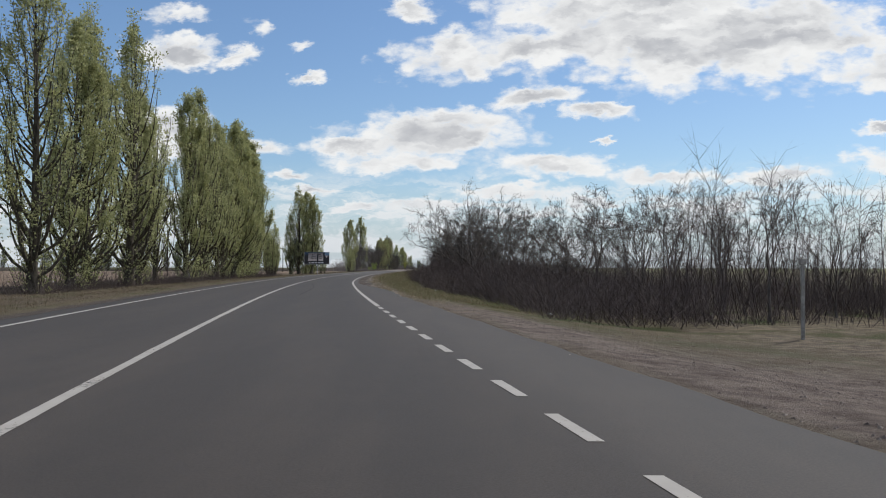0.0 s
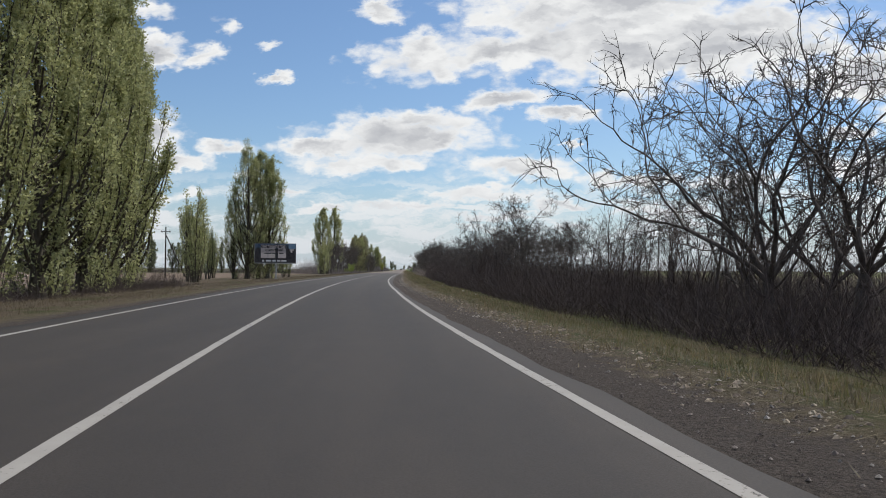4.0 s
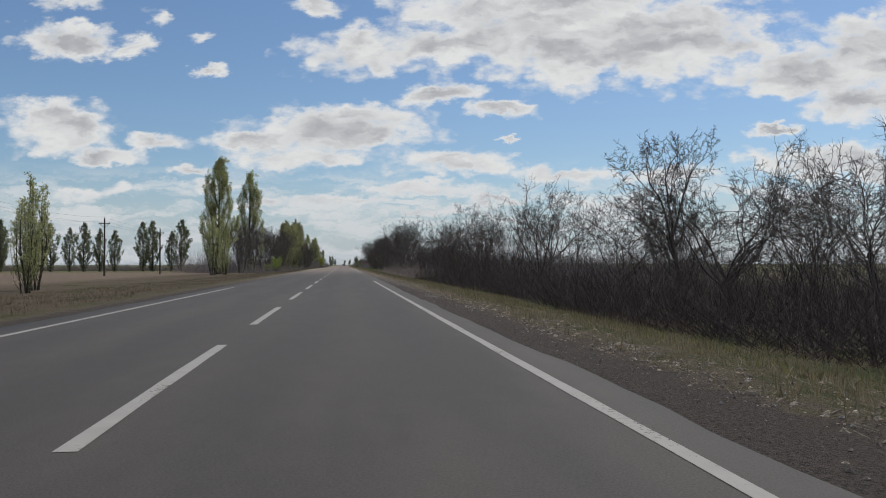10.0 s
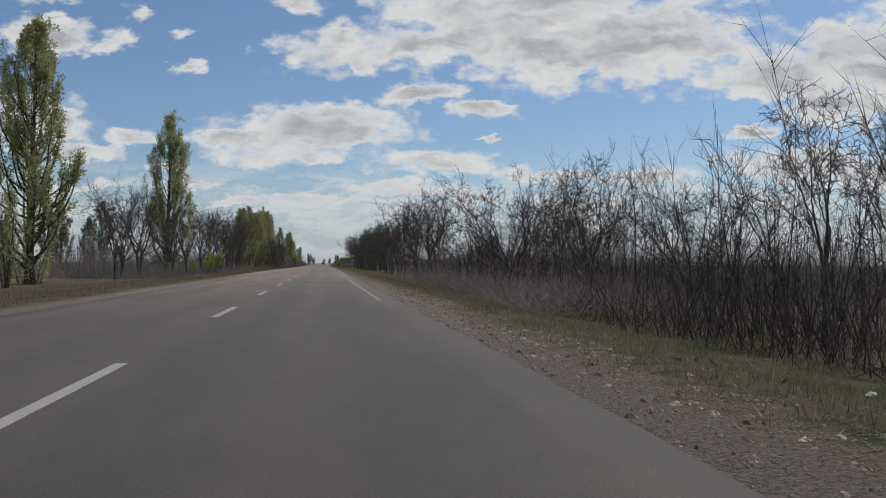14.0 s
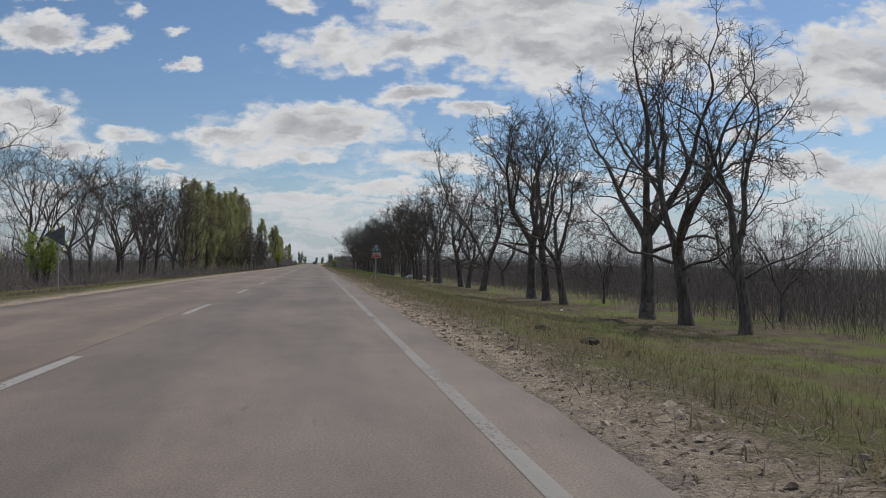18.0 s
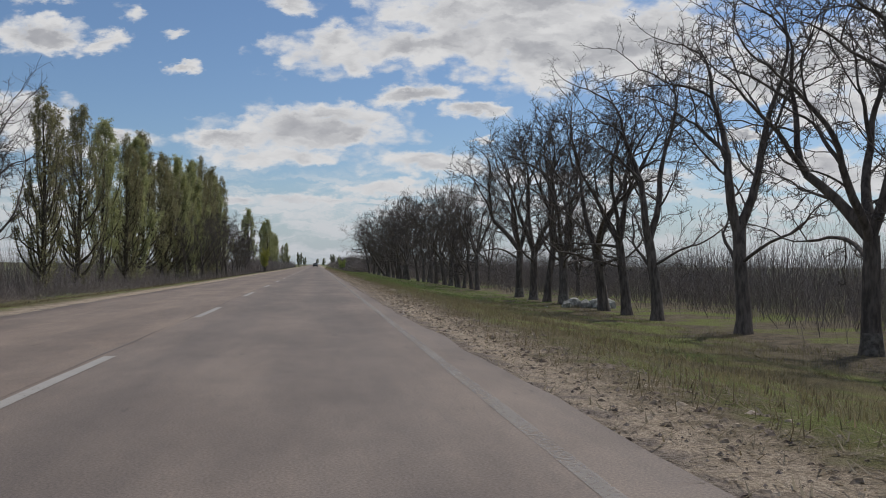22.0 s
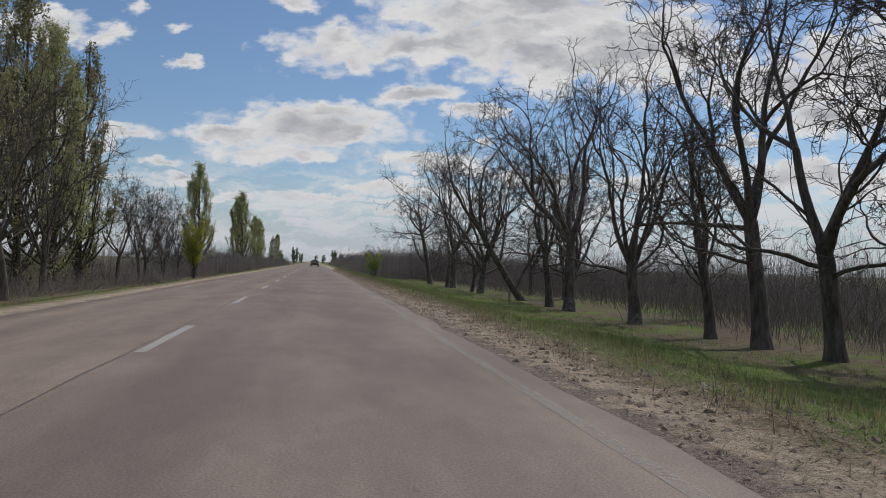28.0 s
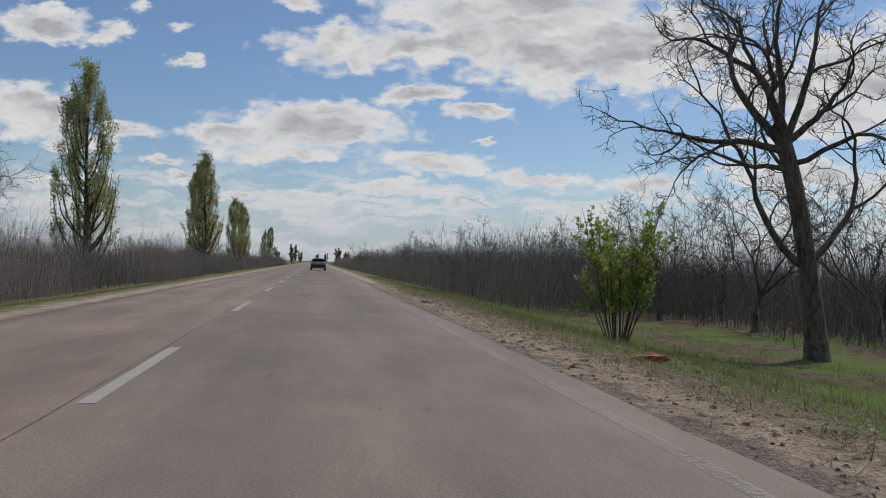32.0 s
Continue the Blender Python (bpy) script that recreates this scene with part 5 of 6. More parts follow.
for k in range(27):
    y = 338 + 12 * k
    lay(scrub_grey[(k + 1) % 2], "undergrowth", "leafless undergrowth beneath the trees across the road", "thicket", [(-19.0 - 0.8 * math.sin(k * 1.3), y, k % 3 == 2, 12, 5)])
    lay(back_grey[k % 2], "undergrowth", "leafless undergrowth behind the trees across the road", "thicket", [(-26.0, y, k % 3 == 0, 12, 6.5)])


for k in range(20):
    ob = tagged(new("shelterbelt", hedge[k % 2]), "low leafless shelterbelt beyond the ploughed field", "thicket", kind="stuff")
    ob.matrix_basis = Matrix.Translation((-40 - 19 * k, 492, -1.2)) @ Matrix.Rotation(math.pi / 2, 4, "Z") @ Matrix.Diagonal((1, 1, 0.62, 1))


def grass_mesh(seed, length, depth, tufts, blades, h, mat):
    r = random.Random(seed)
    s = Soup()
    for _ in range(tufts):
        c = Vector((r.uniform(0, depth), r.uniform(0, length), 0))
        k = r.uniform(0.5, 1.4)
        for _ in range(int(blades * k)):
            p = c + Vector((r.gauss(0, 0.10), r.gauss(0, 0.10), -0.03)) * k
            tip = p + Vector((r.gauss(0, 0.07), r.gauss(0, 0.07), h * r.uniform(0.5, 1.2) * k))
            s.blade(p, tip, r.uniform(0.004, 0.009))
    return mesh("grass", s.v, s.f, mat)


def drape(me, name, label, u0, y0, flip):
    """A copy of a patch whose points follow the ground."""
    out = me.copy()
    co = np.empty(len(me.vertices) * 3)
    me.vertices.foreach_get("co", co)
    co = co.reshape(-1, 3)
    if flip:
        co[:, 1] = 10.0 - co[:, 1]
    zs = {}
    for c in co:
        key = (round(c[0] * 2), round(c[1] * 2))
        if key not in zs:
            zs[key] = land(u0 + c[0], y0 + c[1])
        x, y = c[0], c[1]
        c[0], c[1], c[2] = middle(y0 + y) + u0 + x, y0 + y, c[2] + zs[key]
    out.vertices.foreach_set("co", co.ravel())
    out.update()
    tagged(new(name, out), label, "grass", kind="stuff")


green = [grass_mesh(101, 10, 10.5, 860, 9, 0.13, BLADE), grass_mesh(102, 10, 10.5, 820, 9, 0.15, BLADE)]
lush = [grass_mesh(105, 10, 10.5, 860, 9, 0.13, BLADE_LUSH), grass_mesh(106, 10, 10.5, 820, 9, 0.15, BLADE_LUSH)]
fresh = [grass_mesh(109, 10, 10.5, 860, 9, 0.14, BLADE_GREEN), grass_mesh(110, 10, 10.5, 820, 9, 0.16, BLADE_GREEN)]
weeds = [grass_mesh(107, 10, 9, 440, 9, 0.13, BLADE_BROWN), grass_mesh(108, 10, 9, 400, 9, 0.16, BLADE_BROWN)]
dry = [grass_mesh(103, 10, 4.5, 230, 9, 0.15, BLADE_DRY), grass_mesh(104, 10, 4.5, 200, 9, 0.18, BLADE_DRY)]
for k in range(70):
    y = -20 + 10 * k
    if y > 24:
        drape((green if y < 325 else lush if y < 455 else fresh)[k % 2], "verge_grass", "short spring grass on the verge", 5.7, y, k % 3 == 0)
    if y > 24:
        drape(dry[k % 2], "dry_grass", "dry straw-coloured grass along the shoulder", 5.1, y, k % 3 == 1)
    if y < 350:
        drape(weeds[(k + 1) % 2], "dead_weeds", "dead brown weeds on the far verge", -14.8, y, k % 3 == 2)
    else:
        drape(dry[(k + 1) % 2], "dry_grass", "dry grass on the far verge", -11.0, y, k % 3 == 2)


def stones(seed, y0, y1, u0, u1, count, label, mat=STONE, clumps=0, least=0.006):
    r = random.Random(seed)
    s = Soup()
    heaps = [(r.uniform(y0, y1), r.uniform(u0, u1)) for _ in range(clumps)]
    for _ in range(count):
        y, u = r.uniform(y0, y1), u0 + (u1 - u0) * r.random() ** 1.2
        if heaps and r.random() < 0.75:
            hy, hu = r.choice(heaps)
            y, u = hy + r.gauss(0, 0.7), hu + r.gauss(0, 0.16)
        size = least + 0.020 * r.random() ** 4
        c = Vector(spot(u, y, size * 0.3))
        n0 = len(s.v)
        for k in range(4):
            a = 1.5708 * k + r.uniform(-0.4, 0.4)
            s.v.append((c.x + math.cos(a) * size * r.uniform(0.7, 1.3), c.y + math.sin(a) * size * r.uniform(0.7, 1.3), c.z + size * r.uniform(-0.3, 0.3)))
        s.v += [(c.x, c.y, c.z + size * 0.75), (c.x, c.y, c.z - size)]
        for k in range(4):
            s.f.append((n0 + k, n0 + (k + 1) % 4, n0 + 4))
    tagged(new("gravel", mesh("gravel", s.v, s.f, mat)), label, "gravel", kind="stuff")


for k in range(13):
    stones(200 + k, -10 + 51 * k, 41 + 51 * k, 4.15, 5.9, 2600, "loose gravel stones on the shoulder")
for k in range(10):
    stones(250 + k, 28 + 30 * k, 58 + 30 * k, 4.6, 5.6, 420, "pale chips of stone scattered over the dark gravel", PALE_STONE, 9, 0.011)
stones(230, -6, 26, 6.0, 11.0, 3000, "loose stones on the dirt lot")


def straw(seed, y0, y1, u0, u1, count):
    """Flattened straw and dead stalks lying on the shoulder."""
    r = random.Random(seed)
    s = Soup()
    for _ in range(count):
        y, u = r.uniform(y0, y1), r.gauss((u0 + u1) / 2, (u1 - u0) / 3.2)
        p = Vector(spot(max(4.4, u), y, 0.01))
        a, n = r.uniform(0, 6.28), r.uniform(0.10, 0.32)
        s.blade(p, p + Vector((math.cos(a) * n, math.sin(a) * n, r.uniform(0.0, 0.07))), r.uniform(0.004, 0.010))
    tagged(new("dry_straw", mesh("dry_straw", s.v, s.f, BLADE_DRY)), "flattened straw littering the shoulder", "straw", kind="stuff")


for k in range(8):
    straw(300 + k, 325 + 42 * k, 367 + 42 * k, 4.5, 6.4, 8000)
for k in range(4):
    straw(320 + k, 20 + 75 * k, 95 + 75 * k, 5.0, 7.0, 4000)


def clods(seed, y0, y1, u0, u1, count, mat, label, most):
    """Crumbs and clods of earth pressed into the shoulder."""
    r = random.Random(seed)
    s = Soup()
    for _ in range(count):
        y, u = r.uniform(y0, y1), r.gauss((u0 + u1) / 2, (u1 - u0) / 3.4)
        if u < 4.25:
            continue
        size = 0.008 + most * r.random() ** 4
        c = Vector(spot(u, y, size * 0.12))
        n0, a0 = len(s.v), r.uniform(0, 6.28)
        for k in range(6):
            a = a0 + 1.0472 * k + r.uniform(-0.3, 0.3)
            w = size * r.uniform(0.7, 1.35)
            s.v.append((c.x + math.cos(a) * w * 1.4, c.y + math.sin(a) * w, c.z - size * 0.3))
        for k in range(3):
            a = a0 + 2.0944 * k + r.uniform(-0.4, 0.4)
            s.v.append((c.x + math.cos(a) * size * 0.6, c.y + math.sin(a) * size * 0.5, c.z + size * r.uniform(0.25, 0.6)))
        for k in range(3):
            p, q = n0 + 2 * k, n0 + 6 + k
            s.f += [(p, p + 1, q), (p + 1, n0 + (2 * k + 2) % 6, q), (n0 + (2 * k + 2) % 6, n0 + 6 + (k + 1) % 3, q)]
        s.f.append((n0 + 6, n0 + 7, n0 + 8))
    tagged(new("earth_crumbs", mesh("earth_crumbs", s.v, s.f, mat)), label, "earth clods", kind="stuff")


CRUMB = grained("dry_earth", (0.14, 0.110, 0.084), (0.44, 0.36, 0.28), 9, 0.95, vary=0.45)
for k in range(8):
    clods(400 + k, 250 + 50 * k, 300 + 50 * k, 4.3, 5.9, 3600, CRUMB, "dry clods and crumbs of earth on the shoulder", 0.042)
for k in range(4):
    clods(420 + k, 30 + 55 * k, 85 + 55 * k, 4.9, 5.8, 2600, CRUMB, "pale crumbs of earth along the edge of the gravel", 0.035)


# ---- things beside the road ----
def lettering(text, size, mat, parent, at, turn=None, name="lettering", label=""):
    cu = bpy.data.curves.new(name, "FONT")
    cu.body, cu.size, cu.extrude, cu.align_x, cu.align_y = text, size, 0.002, "CENTER", "CENTER"
    tmp = bpy.data.objects.new("tmp", cu)
    scene.collection.objects.link(tmp)
    me = bpy.data.meshes.new_from_object(tmp.evaluated_get(bpy.context.evaluated_depsgraph_get()))
    bpy.data.objects.remove(tmp)
    bpy.data.curves.remove(cu)
    me.materials.clear()
    me.materials.append(mat)
    ob = part(name, me, parent, label)
    ob.matrix_basis = Matrix.Translation(at) @ (turn or Matrix.Rotation(math.pi / 2, 4, "X"))
    return ob


SIGN_RED = grained("red_sign_film", (0.33, 0.012, 0.02), (0.42, 0.025, 0.03), 3, 0.4)
SIGN_GREEN = grained("green_sign_film", (0.010, 0.055, 0.045), (0.016, 0.075, 0.06), 3, 0.4)
SIGN_BLUE = grained("blue_sign_film", (0.016, 0.035, 0.14), (0.022, 0.05, 0.19), 3, 0.4)
SIGN_WHITE = grained("white_sign_film", (0.62, 0.62, 0.60), (0.75, 0.75, 0.73), 4, 0.45)
SIGN_BACK = grained("dull_sign_back", (0.10, 0.10, 0.10), (0.17, 0.17, 0.17), 6, 0.5, metal=0.3)


def route_sign():
    s = thing("route_sign", spot(7.07, 397.15), "route sign with green, red and blue plates on a steel post", "road sign")
    post = part("post", bm_mesh("post", box((0.07, 0.05, 2.75), (0, 0.05, 1.275)), STEEL, 0.008), s)
    for name, w, h, z, x, mat, text, size in (("red_plate", 0.66, 0.34, 1.86, 0.03, SIGN_RED, "M-17", 0.25), ("green_plate", 0.64, 0.30, 2.24, -0.02, SIGN_GREEN, "E 97", 0.23),
                                              ("blue_plate", 0.30, 0.17, 2.53, 0.0, SIGN_BLUE, "20", 0.15)):
        back = part(name, bm_mesh(name, box((w, 0.035, h), (x, 0, z)), SIGN_BACK, 0.012), s)
        part("border", bm_mesh("border", box((w - 0.02, 0.004, h - 0.02), (x, -0.0195, z)), SIGN_WHITE), back)
        part("face", bm_mesh("face", box((w - 0.05, 0.004, h - 0.05), (x, -0.0235, z)), mat), back)
        lettering(text, size, SIGN_WHITE, back, (x, -0.028, z))
    part("bracket", bm_mesh("bracket", box((0.2, 0.02, 0.03), (0, 0.03, 2.05)), STEEL, 0.004), s)
    part("bracket", bm_mesh("bracket", box((0.2, 0.02, 0.03), (0, 0.03, 2.40)), STEEL, 0.004), s)
    return post


route_sign()


def billboard_face():
    """A printed landscape: blue sky above dark land, faded."""
    m, t, b = material("printed_panel", 0.5)
    pos = t.nodes.new("ShaderNodeTexCoord").outputs["Object"]
    sep = t.nodes.new("ShaderNodeSeparateXYZ")
    t.links.new(pos, sep.inputs[0])
    n = noise_node(t, pos, 1.1, 5, 0.6)
    h = math_node(t, "ADD", sep.outputs[2], math_node(t, "MULTIPLY", math_node(t, "SUBTRACT", n, 0.5), 0.9))
    land_col = mix_rgb(t, smooth(t, noise_node(t, pos, 3, 4), 0.35, 0.65), (0.014, 0.012, 0.016), (0.045, 0.038, 0.040))
    sky_col = mix_rgb(t, smooth(t, n, 0.4, 0.6), (0.03, 0.06, 0.11), (0.09, 0.13, 0.18))
    t.links.new(mix_rgb(t, smooth(t, h, 4.42, 4.77), land_col, sky_col), b.inputs["Base Color"])
    return m


def billboard():
    face, pale = billboard_face(), grained("faded_print_panels", (0.58, 0.51, 0.47), (0.70, 0.62, 0.57), 4, 0.5)
    dim = grained("shaded_print_panels", (0.36, 0.31, 0.30), (0.46, 0.40, 0.385), 4, 0.5)
    blue = grained("printed_sky_blue", (0.12, 0.22, 0.34), (0.24, 0.34, 0.44), 2, 0.5)
    white, dark = grained("faded_white_print", (0.72, 0.72, 0.70), (0.82, 0.82, 0.80), 5, 0.5), grained("black_print", (0.02, 0.02, 0.022), (0.04, 0.04, 0.04), 5, 0.5)
    s = thing("billboard", where(-10.85, 175.5), "large roadside billboard with a printed panel on one pole", "billboard", turn=radians(6), scale=0.85)
    w, h, z0 = 6.0, 2.85, 2.42
    part("panel", bm_mesh("panel", box((w, 0.16, h), (0, 0, z0 + h / 2)), SIGN_BACK, 0.02), s)
    front = part("printed_face", bm_mesh("printed_face", box((w - 0.12, 0.01, h - 0.12), (0, -0.086, z0 + h / 2)), face), s, "dark printed landscape with a blue sky")
    for x, wid in ((-1.60, 1.02), (-0.55, 1.06), (0.95, 1.18)):
        part("dim_box", bm_mesh("dim_box", box((wid, 0.004, 1.16), (x, -0.092, z0 + 2.06)), dim), front, "shaded upper half of a printed crate")
        part("pale_box", bm_mesh("pale_box", box((wid - 0.03, 0.004, 0.78), (x, -0.092, z0 + 1.09)), pale), front, "pale lower half of a printed crate")
    part("printed_sky", bm_mesh("printed_sky", box((0.96, 0.004, 0.72), (2.42, -0.092, z0 + 2.40)), blue), front, "blue patch of printed sky")
    part("printed_house", bm_mesh("printed_house", box((0.62, 0.004, 0.30), (2.36, -0.095, z0 + 1.90)), dim), front)
    part("printed_house", bm_mesh("printed_house", box((0.26, 0.004, 0.42), (2.32, -0.097, z0 + 1.72)), pale), front)
    part("dim_box", bm_mesh("dim_box", box((3.66, 0.004, 0.46), (-0.30, -0.097, z0 + 2.40)), dim), front, "shaded band behind the heading")
    for text, size, z in (("контейнер", 0.78, 2.40), ("овочевий", 0.56, 1.87)):
        lettering(text, size, dark, front, (-0.175, -0.104, z0 + z))
        lettering(text, size, dark, front, (-0.145, -0.109, z0 + z), name="lettering_stroke")
    for x, wid in ((-1.10, 0.98), (-0.14, 0.72), (0.86, 0.62)):
        part("print_bar", bm_mesh("print_bar", box((wid, 0.004, 0.17), (x, -0.099, z0 + 1.38)), dark), front, "dark bar of print")
    for x, wid in ((-0.98, 0.74), (-0.18, 0.46), (0.48, 0.46), (1.22, 0.74)):
        part("small_print_bar", bm_mesh("small_print_bar", box((wid, 0.004, 0.24), (x, -0.094, z0 + 0.30)), white), front, "white bar of small print")
    part("small_print_mark", bm_mesh("small_print_mark", box((0.26, 0.004, 0.26), (-1.77, -0.094, z0 + 0.30)), white, 0.001), front, "round white mark")
    part("pole", bm_mesh("pole", rod(0.09, 3.0, (0.1, 0.10, z0 - 1.3), 14), STEEL), s)
    part("foot", bm_mesh("foot", box((0.6, 0.6, 0.25), (0.1, 0.10, 0.02)), CONCRETE, 0.03), s)
    for x in (-2.97, 2.97):
        part("side_trim", bm_mesh("side_trim", box((0.06, 0.19, h + 0.04), (x, 0, z0 + h / 2)), STEEL, 0.006), s)
    part("lower_beam", bm_mesh("lower_beam", box((w, 0.10, 0.12), (0, 0.02, z0 - 0.06)), STEEL, 0.008), s)


billboard()


def power_pole(x, y, h, first=None):
    if first:
        return copy_thing(first, Matrix.Translation(where(x, y)) @ Matrix.Rotation(radians(random.uniform(-4, 4)), 4, "Z"))
    s = thing("power_pole", where(x, y), "wooden power pole with a crossarm beside the field", "power pole", "line of power poles")
    part("pole", bm_mesh("pole", rod(0.14, h + 0.3, (0, 0, h / 2 - 0.15), 10, r2=0.09), POLE_WOOD), s)
    arm = part("crossarm", bm_mesh("crossarm", box((1.5, 0.09, 0.11), (0, -0.12, h - 0.75)), POLE_WOOD, 0.01), s)
    for k in (-0.65, 0.65):
        part("insulator", bm_mesh("insulator", rod(0.05, 0.16, (k, -0.12, h - 0.60), 10, r2=0.03), GLASS_INSULATOR), arm)
        part("brace", bm_mesh("brace", box((0.62, 0.03, 0.04), (k * 0.55, -0.08, h - 1.0), turn=Matrix.Rotation(-0.6 if k > 0 else 0.6, 4, "Y")), POLE_WOOD), arm)
    part("insulator", bm_mesh("insulator", rod(0.05, 0.18, (0, 0, h + 0.08), 10, r2=0.03), GLASS_INSULATOR), s)
    return s


pole_ys = [150, 205, 262, 295, 327]
pole_xs = [-33.5, -32.6, -33.6, -31.2, -30.4]
first_pole = power_pole(pole_xs[0], pole_ys[0], 8.0)
for x, y in zip(pole_xs[1:], pole_ys[1:]):
    other = power_pole(x, y, 8.0, first_pole)
    if y == 205:
        other["label"] = "wooden power pole propped by a slanting strut"
        part("strut", bm_mesh("strut", rod(0.11, 8.0, (1.75, 0, 3.0), 10, r2=0.085, turn=Matrix.Rotation(-0.43, 4, "Y")), POLE_WOOD), other)


def wires():
    xs = pole_xs
    for k, dz in ((-0.65, 7.50), (0.0, 8.18), (0.65, 7.50)):
        s = Soup()
        for a in range(len(pole_ys) - 1):
            p = Vector(where(xs[a], pole_ys[a], dz)) + Vector((k, 0, 0))
            q = Vector(where(xs[a + 1], pole_ys[a + 1], dz)) + Vector((k, 0, 0))
            pts = [p.lerp(q, i / 8) - Vector((0, 0, 0.5 * 4 * (i / 8) * (1 - i / 8))) for i in range(9)]
            s.tube(pts, [0.008] * 9, 3)
        tagged(new("overhead_wire", mesh("overhead_wire", s.v, s.f, WIRE)), "thin overhead power line wire between the poles", "wire", "overhead wires")


wires()


def marker_post(at, h, label, w=0.14):
    s = thing("marker_post", at, label, "post")
    part("shaft", bm_mesh("shaft", box((w, w, h), (0, 0, h / 2 - 0.05)), CONCRETE, 0.015), s)
    part("cap", bm_mesh("cap", box((w * 2.0, w * 1.8, 0.16), (0, 0, h)), CONCRETE, 0.02), s)
    return s


marker_post(where(24, 23), 2.1, "tall weathered concrete marker post in the grass", 0.09)
stub = marker_post(where(16.5, 595.5), 0.66, "short weathered concrete marker post on the grass", 0.16)
small = thing("warning_sign", where(-7.6, 368.6), "triangular warning sign seen from its dull grey back", "road sign")
part("post", bm_mesh("post", rod(0.035, 2.9, (0, 0, 1.30), 10), STEEL), small)
bm = rod(0.50, 0.02, (0, -0.05, 2.25), 3, turn=Matrix.Rotation(math.pi / 2, 4, "X") @ Matrix.Rotation(math.pi / 6 + math.pi / 3, 4, "Z"))
part("plate", bm_mesh("plate", bm, SIGN_BACK, 0.004), small, "grey back of a triangular plate")
for z in (2.08, 2.26):
    part("bracket", bm_mesh("bracket", box((0.30, 0.03, 0.03), (0, -0.03, z)), STEEL, 0.004), small)


# ---- the car on the lane ahead ----
CAR_PAINT = grained("silver_green_paint", (0.30, 0.33, 0.30), (0.34, 0.37, 0.34), 2, 0.30, metal=0.25, spec=0.6)
BLACK_PLASTIC = grained("black_plastic", (0.018, 0.018, 0.019), (0.032, 0.032, 0.032), 20, 0.6)
RUBBER = grained("tyre_rubber", (0.014, 0.014, 0.014), (0.028, 0.028, 0.028), 20, 0.8)
DARK_GLASS = grained("tinted_glass", (0.02, 0.023, 0.024), (0.03, 0.033, 0.034), 2, 0.06, spec=0.8)
LAMP_RED = grained("red_lamp_lens", (0.20, 0.012, 0.014), (0.30, 0.025, 0.025), 12, 0.2)
LAMP_PALE = grained("pale_lamp_lens", (0.42, 0.34, 0.30), (0.5, 0.42, 0.38), 12, 0.2)
ALLOY = grained("alloy_rim", (0.40, 0.40, 0.41), (0.5, 0.5, 0.51), 8, 0.3, metal=0.9)


def loft(sections, mat, name):
    """A skin over cross-sections, each a list of (x, z) at its y."""
    verts, faces = [], []
    n = len(sections[0][1])
    for y, pts in sections:
        verts += [(x, y, z) for x, z in pts]
    for j in range(len(sections) - 1):
        for i in range(n):
            a, b = j * n + i, j * n + (i + 1) % n
            faces.append((a, b, b + n, a + n))
    faces += [tuple(range(n))[::-1], tuple(range((len(sections) - 1) * n, len(sections) * n))]
    bm = bmesh.new()
    vs = [bm.verts.new(v) for v in verts]
    for f in faces:
        bm.faces.new([vs[i] for i in f])
    bmesh.ops.recalc_face_normals(bm, faces=bm.faces[:])
    return bm_mesh(name, bm, mat, 0.018)


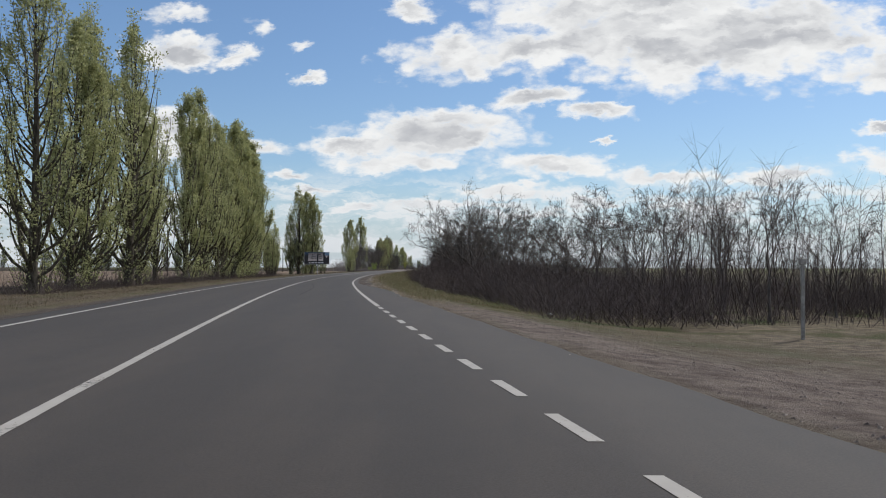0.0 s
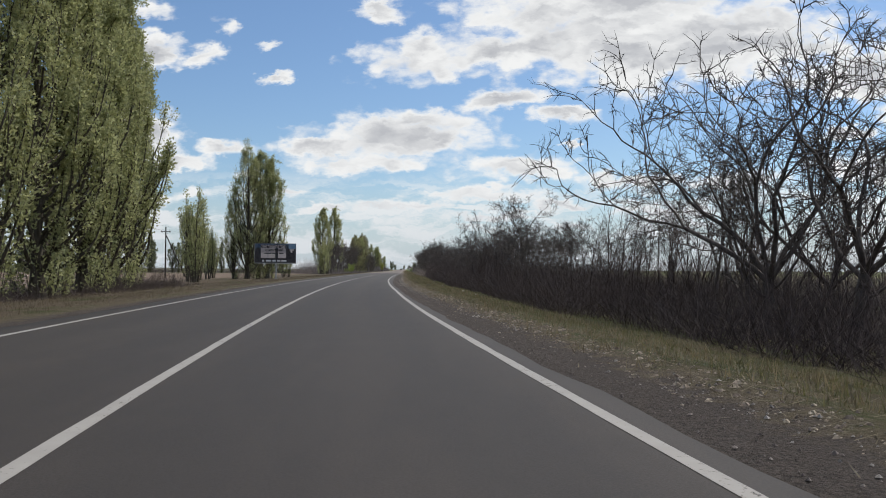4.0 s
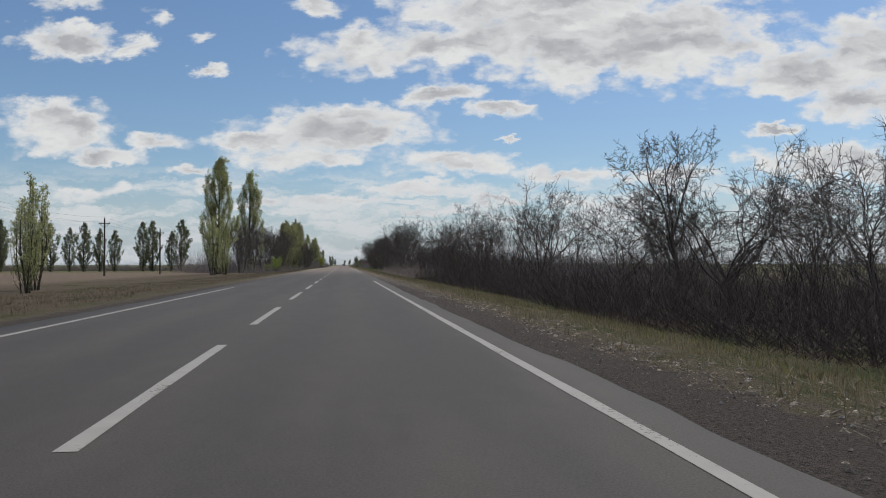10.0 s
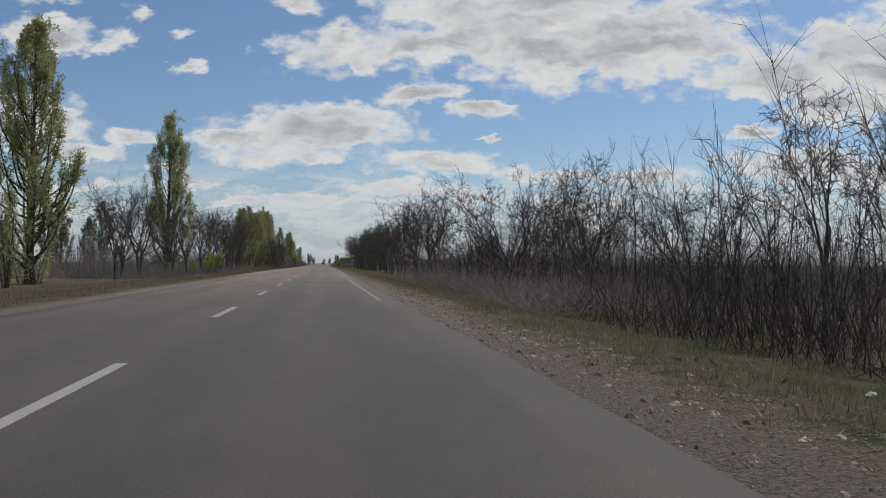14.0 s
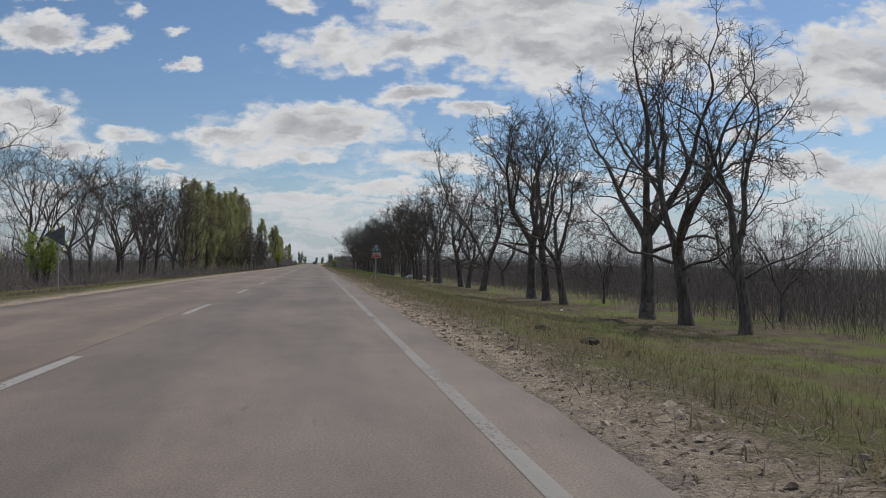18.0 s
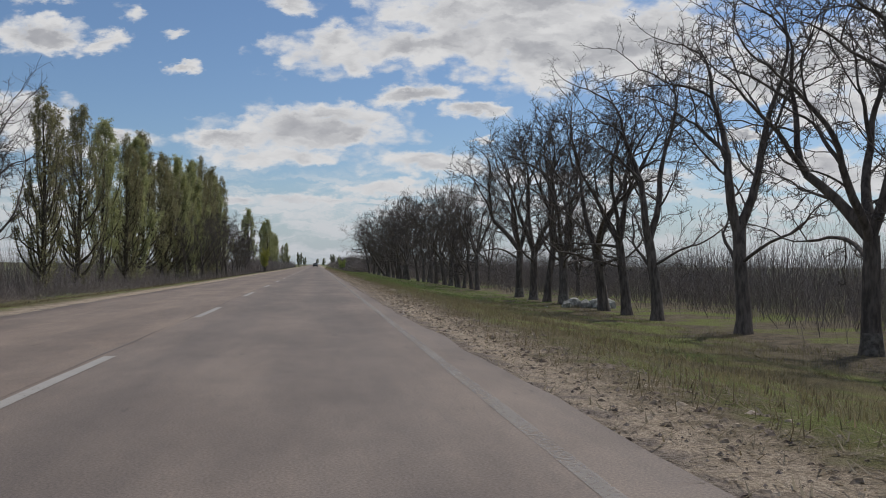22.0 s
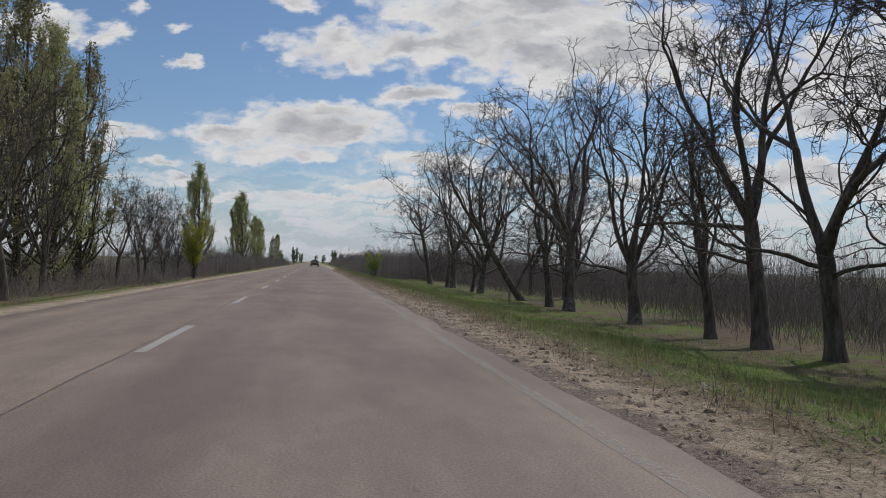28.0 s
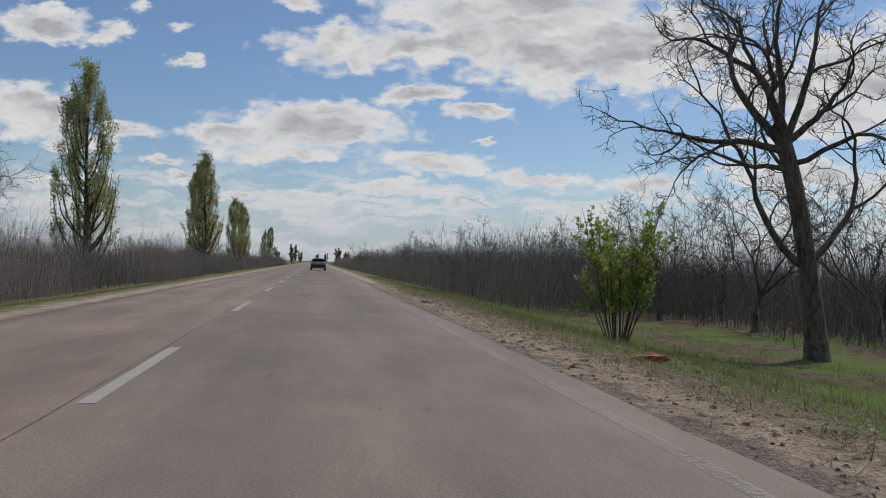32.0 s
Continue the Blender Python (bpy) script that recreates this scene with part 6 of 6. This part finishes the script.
def sedan(at):
    s = thing("sedan_car", at, "silver-green three-box sedan car driving in the lane", "car")

    def ring(w, z0, z1, tuck=0.05):
        return [(-w + tuck, z0), (-w, z0 + 0.18), (-w, z1 - 0.16), (-w + tuck * 1.3, z1), (w - tuck * 1.3, z1), (w, z1 - 0.16), (w, z0 + 0.18), (w - tuck, z0)]
    lower = loft([(-2.02, ring(0.76, 0.42, 0.90)), (-1.96, ring(0.80, 0.32, 0.97)), (-1.3, ring(0.82, 0.24, 0.98)), (-0.4, ring(0.825, 0.22, 0.93)),
                  (0.7, ring(0.82, 0.22, 0.92)), (1.3, ring(0.81, 0.24, 0.87)), (1.92, ring(0.78, 0.30, 0.76)), (2.05, ring(0.74, 0.36, 0.66))], CAR_PAINT, "body")
    body = part("body", lower, s)
    cab = loft([(-1.52, ring(0.70, 0.92, 0.99, 0.06)), (-0.95, ring(0.64, 0.90, 1.36, 0.10)), (-0.3, ring(0.63, 0.90, 1.40, 0.10)), (0.25, ring(0.63, 0.90, 1.385, 0.10)),
                (0.98, ring(0.70, 0.88, 0.95, 0.06))], CAR_PAINT, "cabin")
    part("cabin", cab, s)

    def pane(name, quad):
        me = mesh(name, quad, [(0, 1, 2, 3)], DARK_GLASS)
        bm = bmesh.new()
        bm.from_mesh(me)
        bmesh.ops.solidify(bm, geom=bm.faces[:], thickness=0.012)
        part(name, bm_mesh(name, bm, DARK_GLASS), s, "dark tinted window glass")
    pane("rear_window", [(-0.60, -1.50, 1.02), (0.60, -1.50, 1.02), (0.51, -1.045, 1.325), (-0.51, -1.045, 1.325)])
    pane("windscreen", [(0.62, 0.95, 1.00), (-0.62, 0.95, 1.00), (-0.52, 0.36, 1.35), (0.52, 0.36, 1.35)])
    for k in (-1, 1):
        for a, b in ((-0.92, -0.32), (-0.26, 0.34)):
            pane("side_window", [(k * 0.70, a, 0.99), (k * 0.70, b, 0.99), (k * 0.635, b - 0.06, 1.30), (k * 0.635, a + 0.05, 1.30)])
        part("door_handle", bm_mesh("door_handle", box((0.03, 0.16, 0.035), (k * 0.835, -0.55, 0.84)), BLACK_PLASTIC, 0.008), body)
        part("door_handle", bm_mesh("door_handle", box((0.03, 0.16, 0.035), (k * 0.835, 0.10, 0.84)), BLACK_PLASTIC, 0.008), body)
        part("wing_mirror", bm_mesh("wing_mirror", box((0.17, 0.09, 0.13), (k * 0.86, 0.55, 1.0)), BLACK_PLASTIC, 0.02), s)
        part("side_moulding", bm_mesh("side_moulding", box((0.02, 2.7, 0.06), (k * 0.832, -0.1, 0.56)), BLACK_PLASTIC, 0.006), body)
        lamp = part("tail_lamp", bm_mesh("tail_lamp", box((0.40, 0.05, 0.15), (k * 0.57, -2.02, 0.75)), LAMP_RED, 0.015), s, "red tail lamp")
        part("reversing_lens", bm_mesh("reversing_lens", box((0.16, 0.01, 0.10), (k * 0.50, -2.047, 0.75)), LAMP_PALE), lamp)
        part("headlamp", bm_mesh("headlamp", box((0.36, 0.05, 0.14), (k * 0.52, 2.04, 0.62)), LAMP_PALE, 0.015), s)
        part("mud_flap", bm_mesh("mud_flap", box((0.20, 0.012, 0.26), (k * 0.72, -1.62, 0.26)), RUBBER, 0.004), s)
        for y in (-1.22, 1.24):
            turn = Matrix.Rotation(math.pi / 2, 4, "Y")
            part("wheel_arch", bm_mesh("wheel_arch", rod(0.335, 0.03, (k * 0.815, y, 0.30), 20, turn=turn), BLACK_PLASTIC), s)
            wheel = part("wheel", bm_mesh("wheel", rod(0.275, 0.17, (k * 0.755, y, 0.275), 24, turn=turn), RUBBER, 0.03), s, "black tyre")
            part("rim", bm_mesh("rim", rod(0.18, 0.02, (k * 0.845, y, 0.275), 20, turn=turn, r2=0.17), ALLOY, 0.005), wheel)
            for j in range(5):
                a = j * 1.2566
                part("spoke", bm_mesh("spoke", box((0.014, 0.035, 0.15), (k * 0.858, y + 0.08 * math.sin(a), 0.275 + 0.08 * math.cos(a)), turn=Matrix.Rotation(-a, 4, "X")), ALLOY), wheel)
    part("boot_lid", bm_mesh("boot_lid", box((1.30, 0.50, 0.02), (0, -1.77, 0.985)), CAR_PAINT, 0.008), s)
    part("rear_bumper", bm_mesh("rear_bumper", box((1.60, 0.16, 0.24), (0, -2.03, 0.52)), BLACK_PLASTIC, 0.03), s, "black plastic bumper")
    part("front_bumper", bm_mesh("front_bumper", box((1.58, 0.16, 0.24), (0, 2.06, 0.46)), BLACK_PLASTIC, 0.03), s, "black plastic bumper")
    part("centre_trim", bm_mesh("centre_trim", box((0.80, 0.03, 0.15), (0, -2.02, 0.75)), BLACK_PLASTIC, 0.006), s)
    plate = part("number_plate", bm_mesh("number_plate", box((0.52, 0.015, 0.115), (0, -2.045, 0.75)), SIGN_WHITE, 0.004), s, "white plate with dark bars")
    for x, w in ((-0.15, 0.09), (0.0, 0.17), (0.16, 0.09)):
        part("plate_bar", bm_mesh("plate_bar", box((w, 0.004, 0.06), (x, -2.0545, 0.75)), BLACK_PLASTIC), plate)
    part("exhaust", bm_mesh("exhaust", rod(0.025, 0.25, (-0.35, -1.98, 0.27), 10, turn=Matrix.Rotation(math.pi / 2, 4, "X")), STEEL), s)


sedan((1.95, 712.0, 0.004))


# ---- small litter ----
LITTER = grained("crumpled_plastic", (0.45, 0.45, 0.44), (0.70, 0.70, 0.68), 8, 0.5)
LITTER_GREY = grained("dirty_plastic", (0.16, 0.16, 0.14), (0.42, 0.42, 0.38), 5, 0.7, 0.02)
BRICK_RED = grained("broken_brick", (0.20, 0.075, 0.05), (0.32, 0.14, 0.10), 14, 0.95, 0.006)
CLOD_DARK = grained("dark_clod", (0.035, 0.030, 0.024), (0.08, 0.065, 0.05), 9, 0.95, 0.01)


def lump(name, at, size, mat, seed, label, category, group=""):
    bm = bmesh.new()
    bmesh.ops.create_icosphere(bm, subdivisions=2, radius=1)
    for v in bm.verts:
        v.co *= 1 + 0.45 * noise.noise(v.co * 1.8 + Vector((seed, 0, 0)))
        v.co = Vector((v.co.x * size[0], v.co.y * size[1], max(-0.4, v.co.z) * size[2]))
    ob = tagged(new(name, bm_mesh(name, bm, mat)), label, category, group)
    ob.matrix_basis = Matrix.Translation((at[0], at[1], at[2] + size[2] * 0.35))


for k, (u, y) in enumerate(((9.3, 124), (9.8, 171), (9.0, 178), (8.6, 199), (9.2, 132), (7.4, 400), (14.2, 372), (15.0, 458), (9.5, 60), (10.5, 31), (8.8, 150), (13.0, 536), (9.6, 262), (-12, 176))):
    lump("litter", spot(u, y), (0.09, 0.07, 0.045), LITTER, k, "white scrap of plastic litter on the verge", "litter", "scraps of litter")
for k, (u, y) in enumerate(((5.9, 136.5), (6.3, 126), (7.6, 236), (7.9, 229), (6.6, 243), (7.3, 350), (7.0, 346), (7.2, 221), (6.4, 652))):
    lump("grass_clod", spot(u, y), (0.16, 0.13, 0.09), CLOD_DARK, 20 + k, "dark clod of turf on the verge", "clod", "clods on the verge")
tuft = grass_mesh(501, 0.3, 0.3, 3, 90, 0.22, BLADE)
for u, y in ((6.4, 139.4), (6.2, 152.5), (5.9, 163)):
    ob = tagged(new("grass_tuft", tuft), "single dark green tuft of grass on the shoulder", "grass tuft", "tufts on the shoulder")
    ob.matrix_basis = Matrix.Translation(spot(u, y))
heap = random.Random(77)
for k in range(9):
    u, y = 17.1 + heap.gauss(0, 0.7), 456.6 + heap.gauss(0, 0.9)
    lump("rubbish_bag", spot(u, y), (heap.uniform(0.25, 0.5), heap.uniform(0.2, 0.4), heap.uniform(0.22, 0.48)), LITTER_GREY, 90 + k, "crumpled greyish rubbish bag dumped under the trees", "rubbish", "heap of dumped rubbish")
lump("broken_brick", spot(5.9, 626), (0.26, 0.14, 0.08), BRICK_RED, 50, "broken red brick on the gravel shoulder", "brick")
for k, (u, y) in enumerate(((4.9, 602), (5.3, 618), (4.8, 640), (6.0, 610))):
    lump("earth_clod", spot(u, y), (0.14, 0.09, 0.04), CLOD_DARK, 60 + k, "flat dark clod on the shoulder", "clod", "clods on the shoulder")
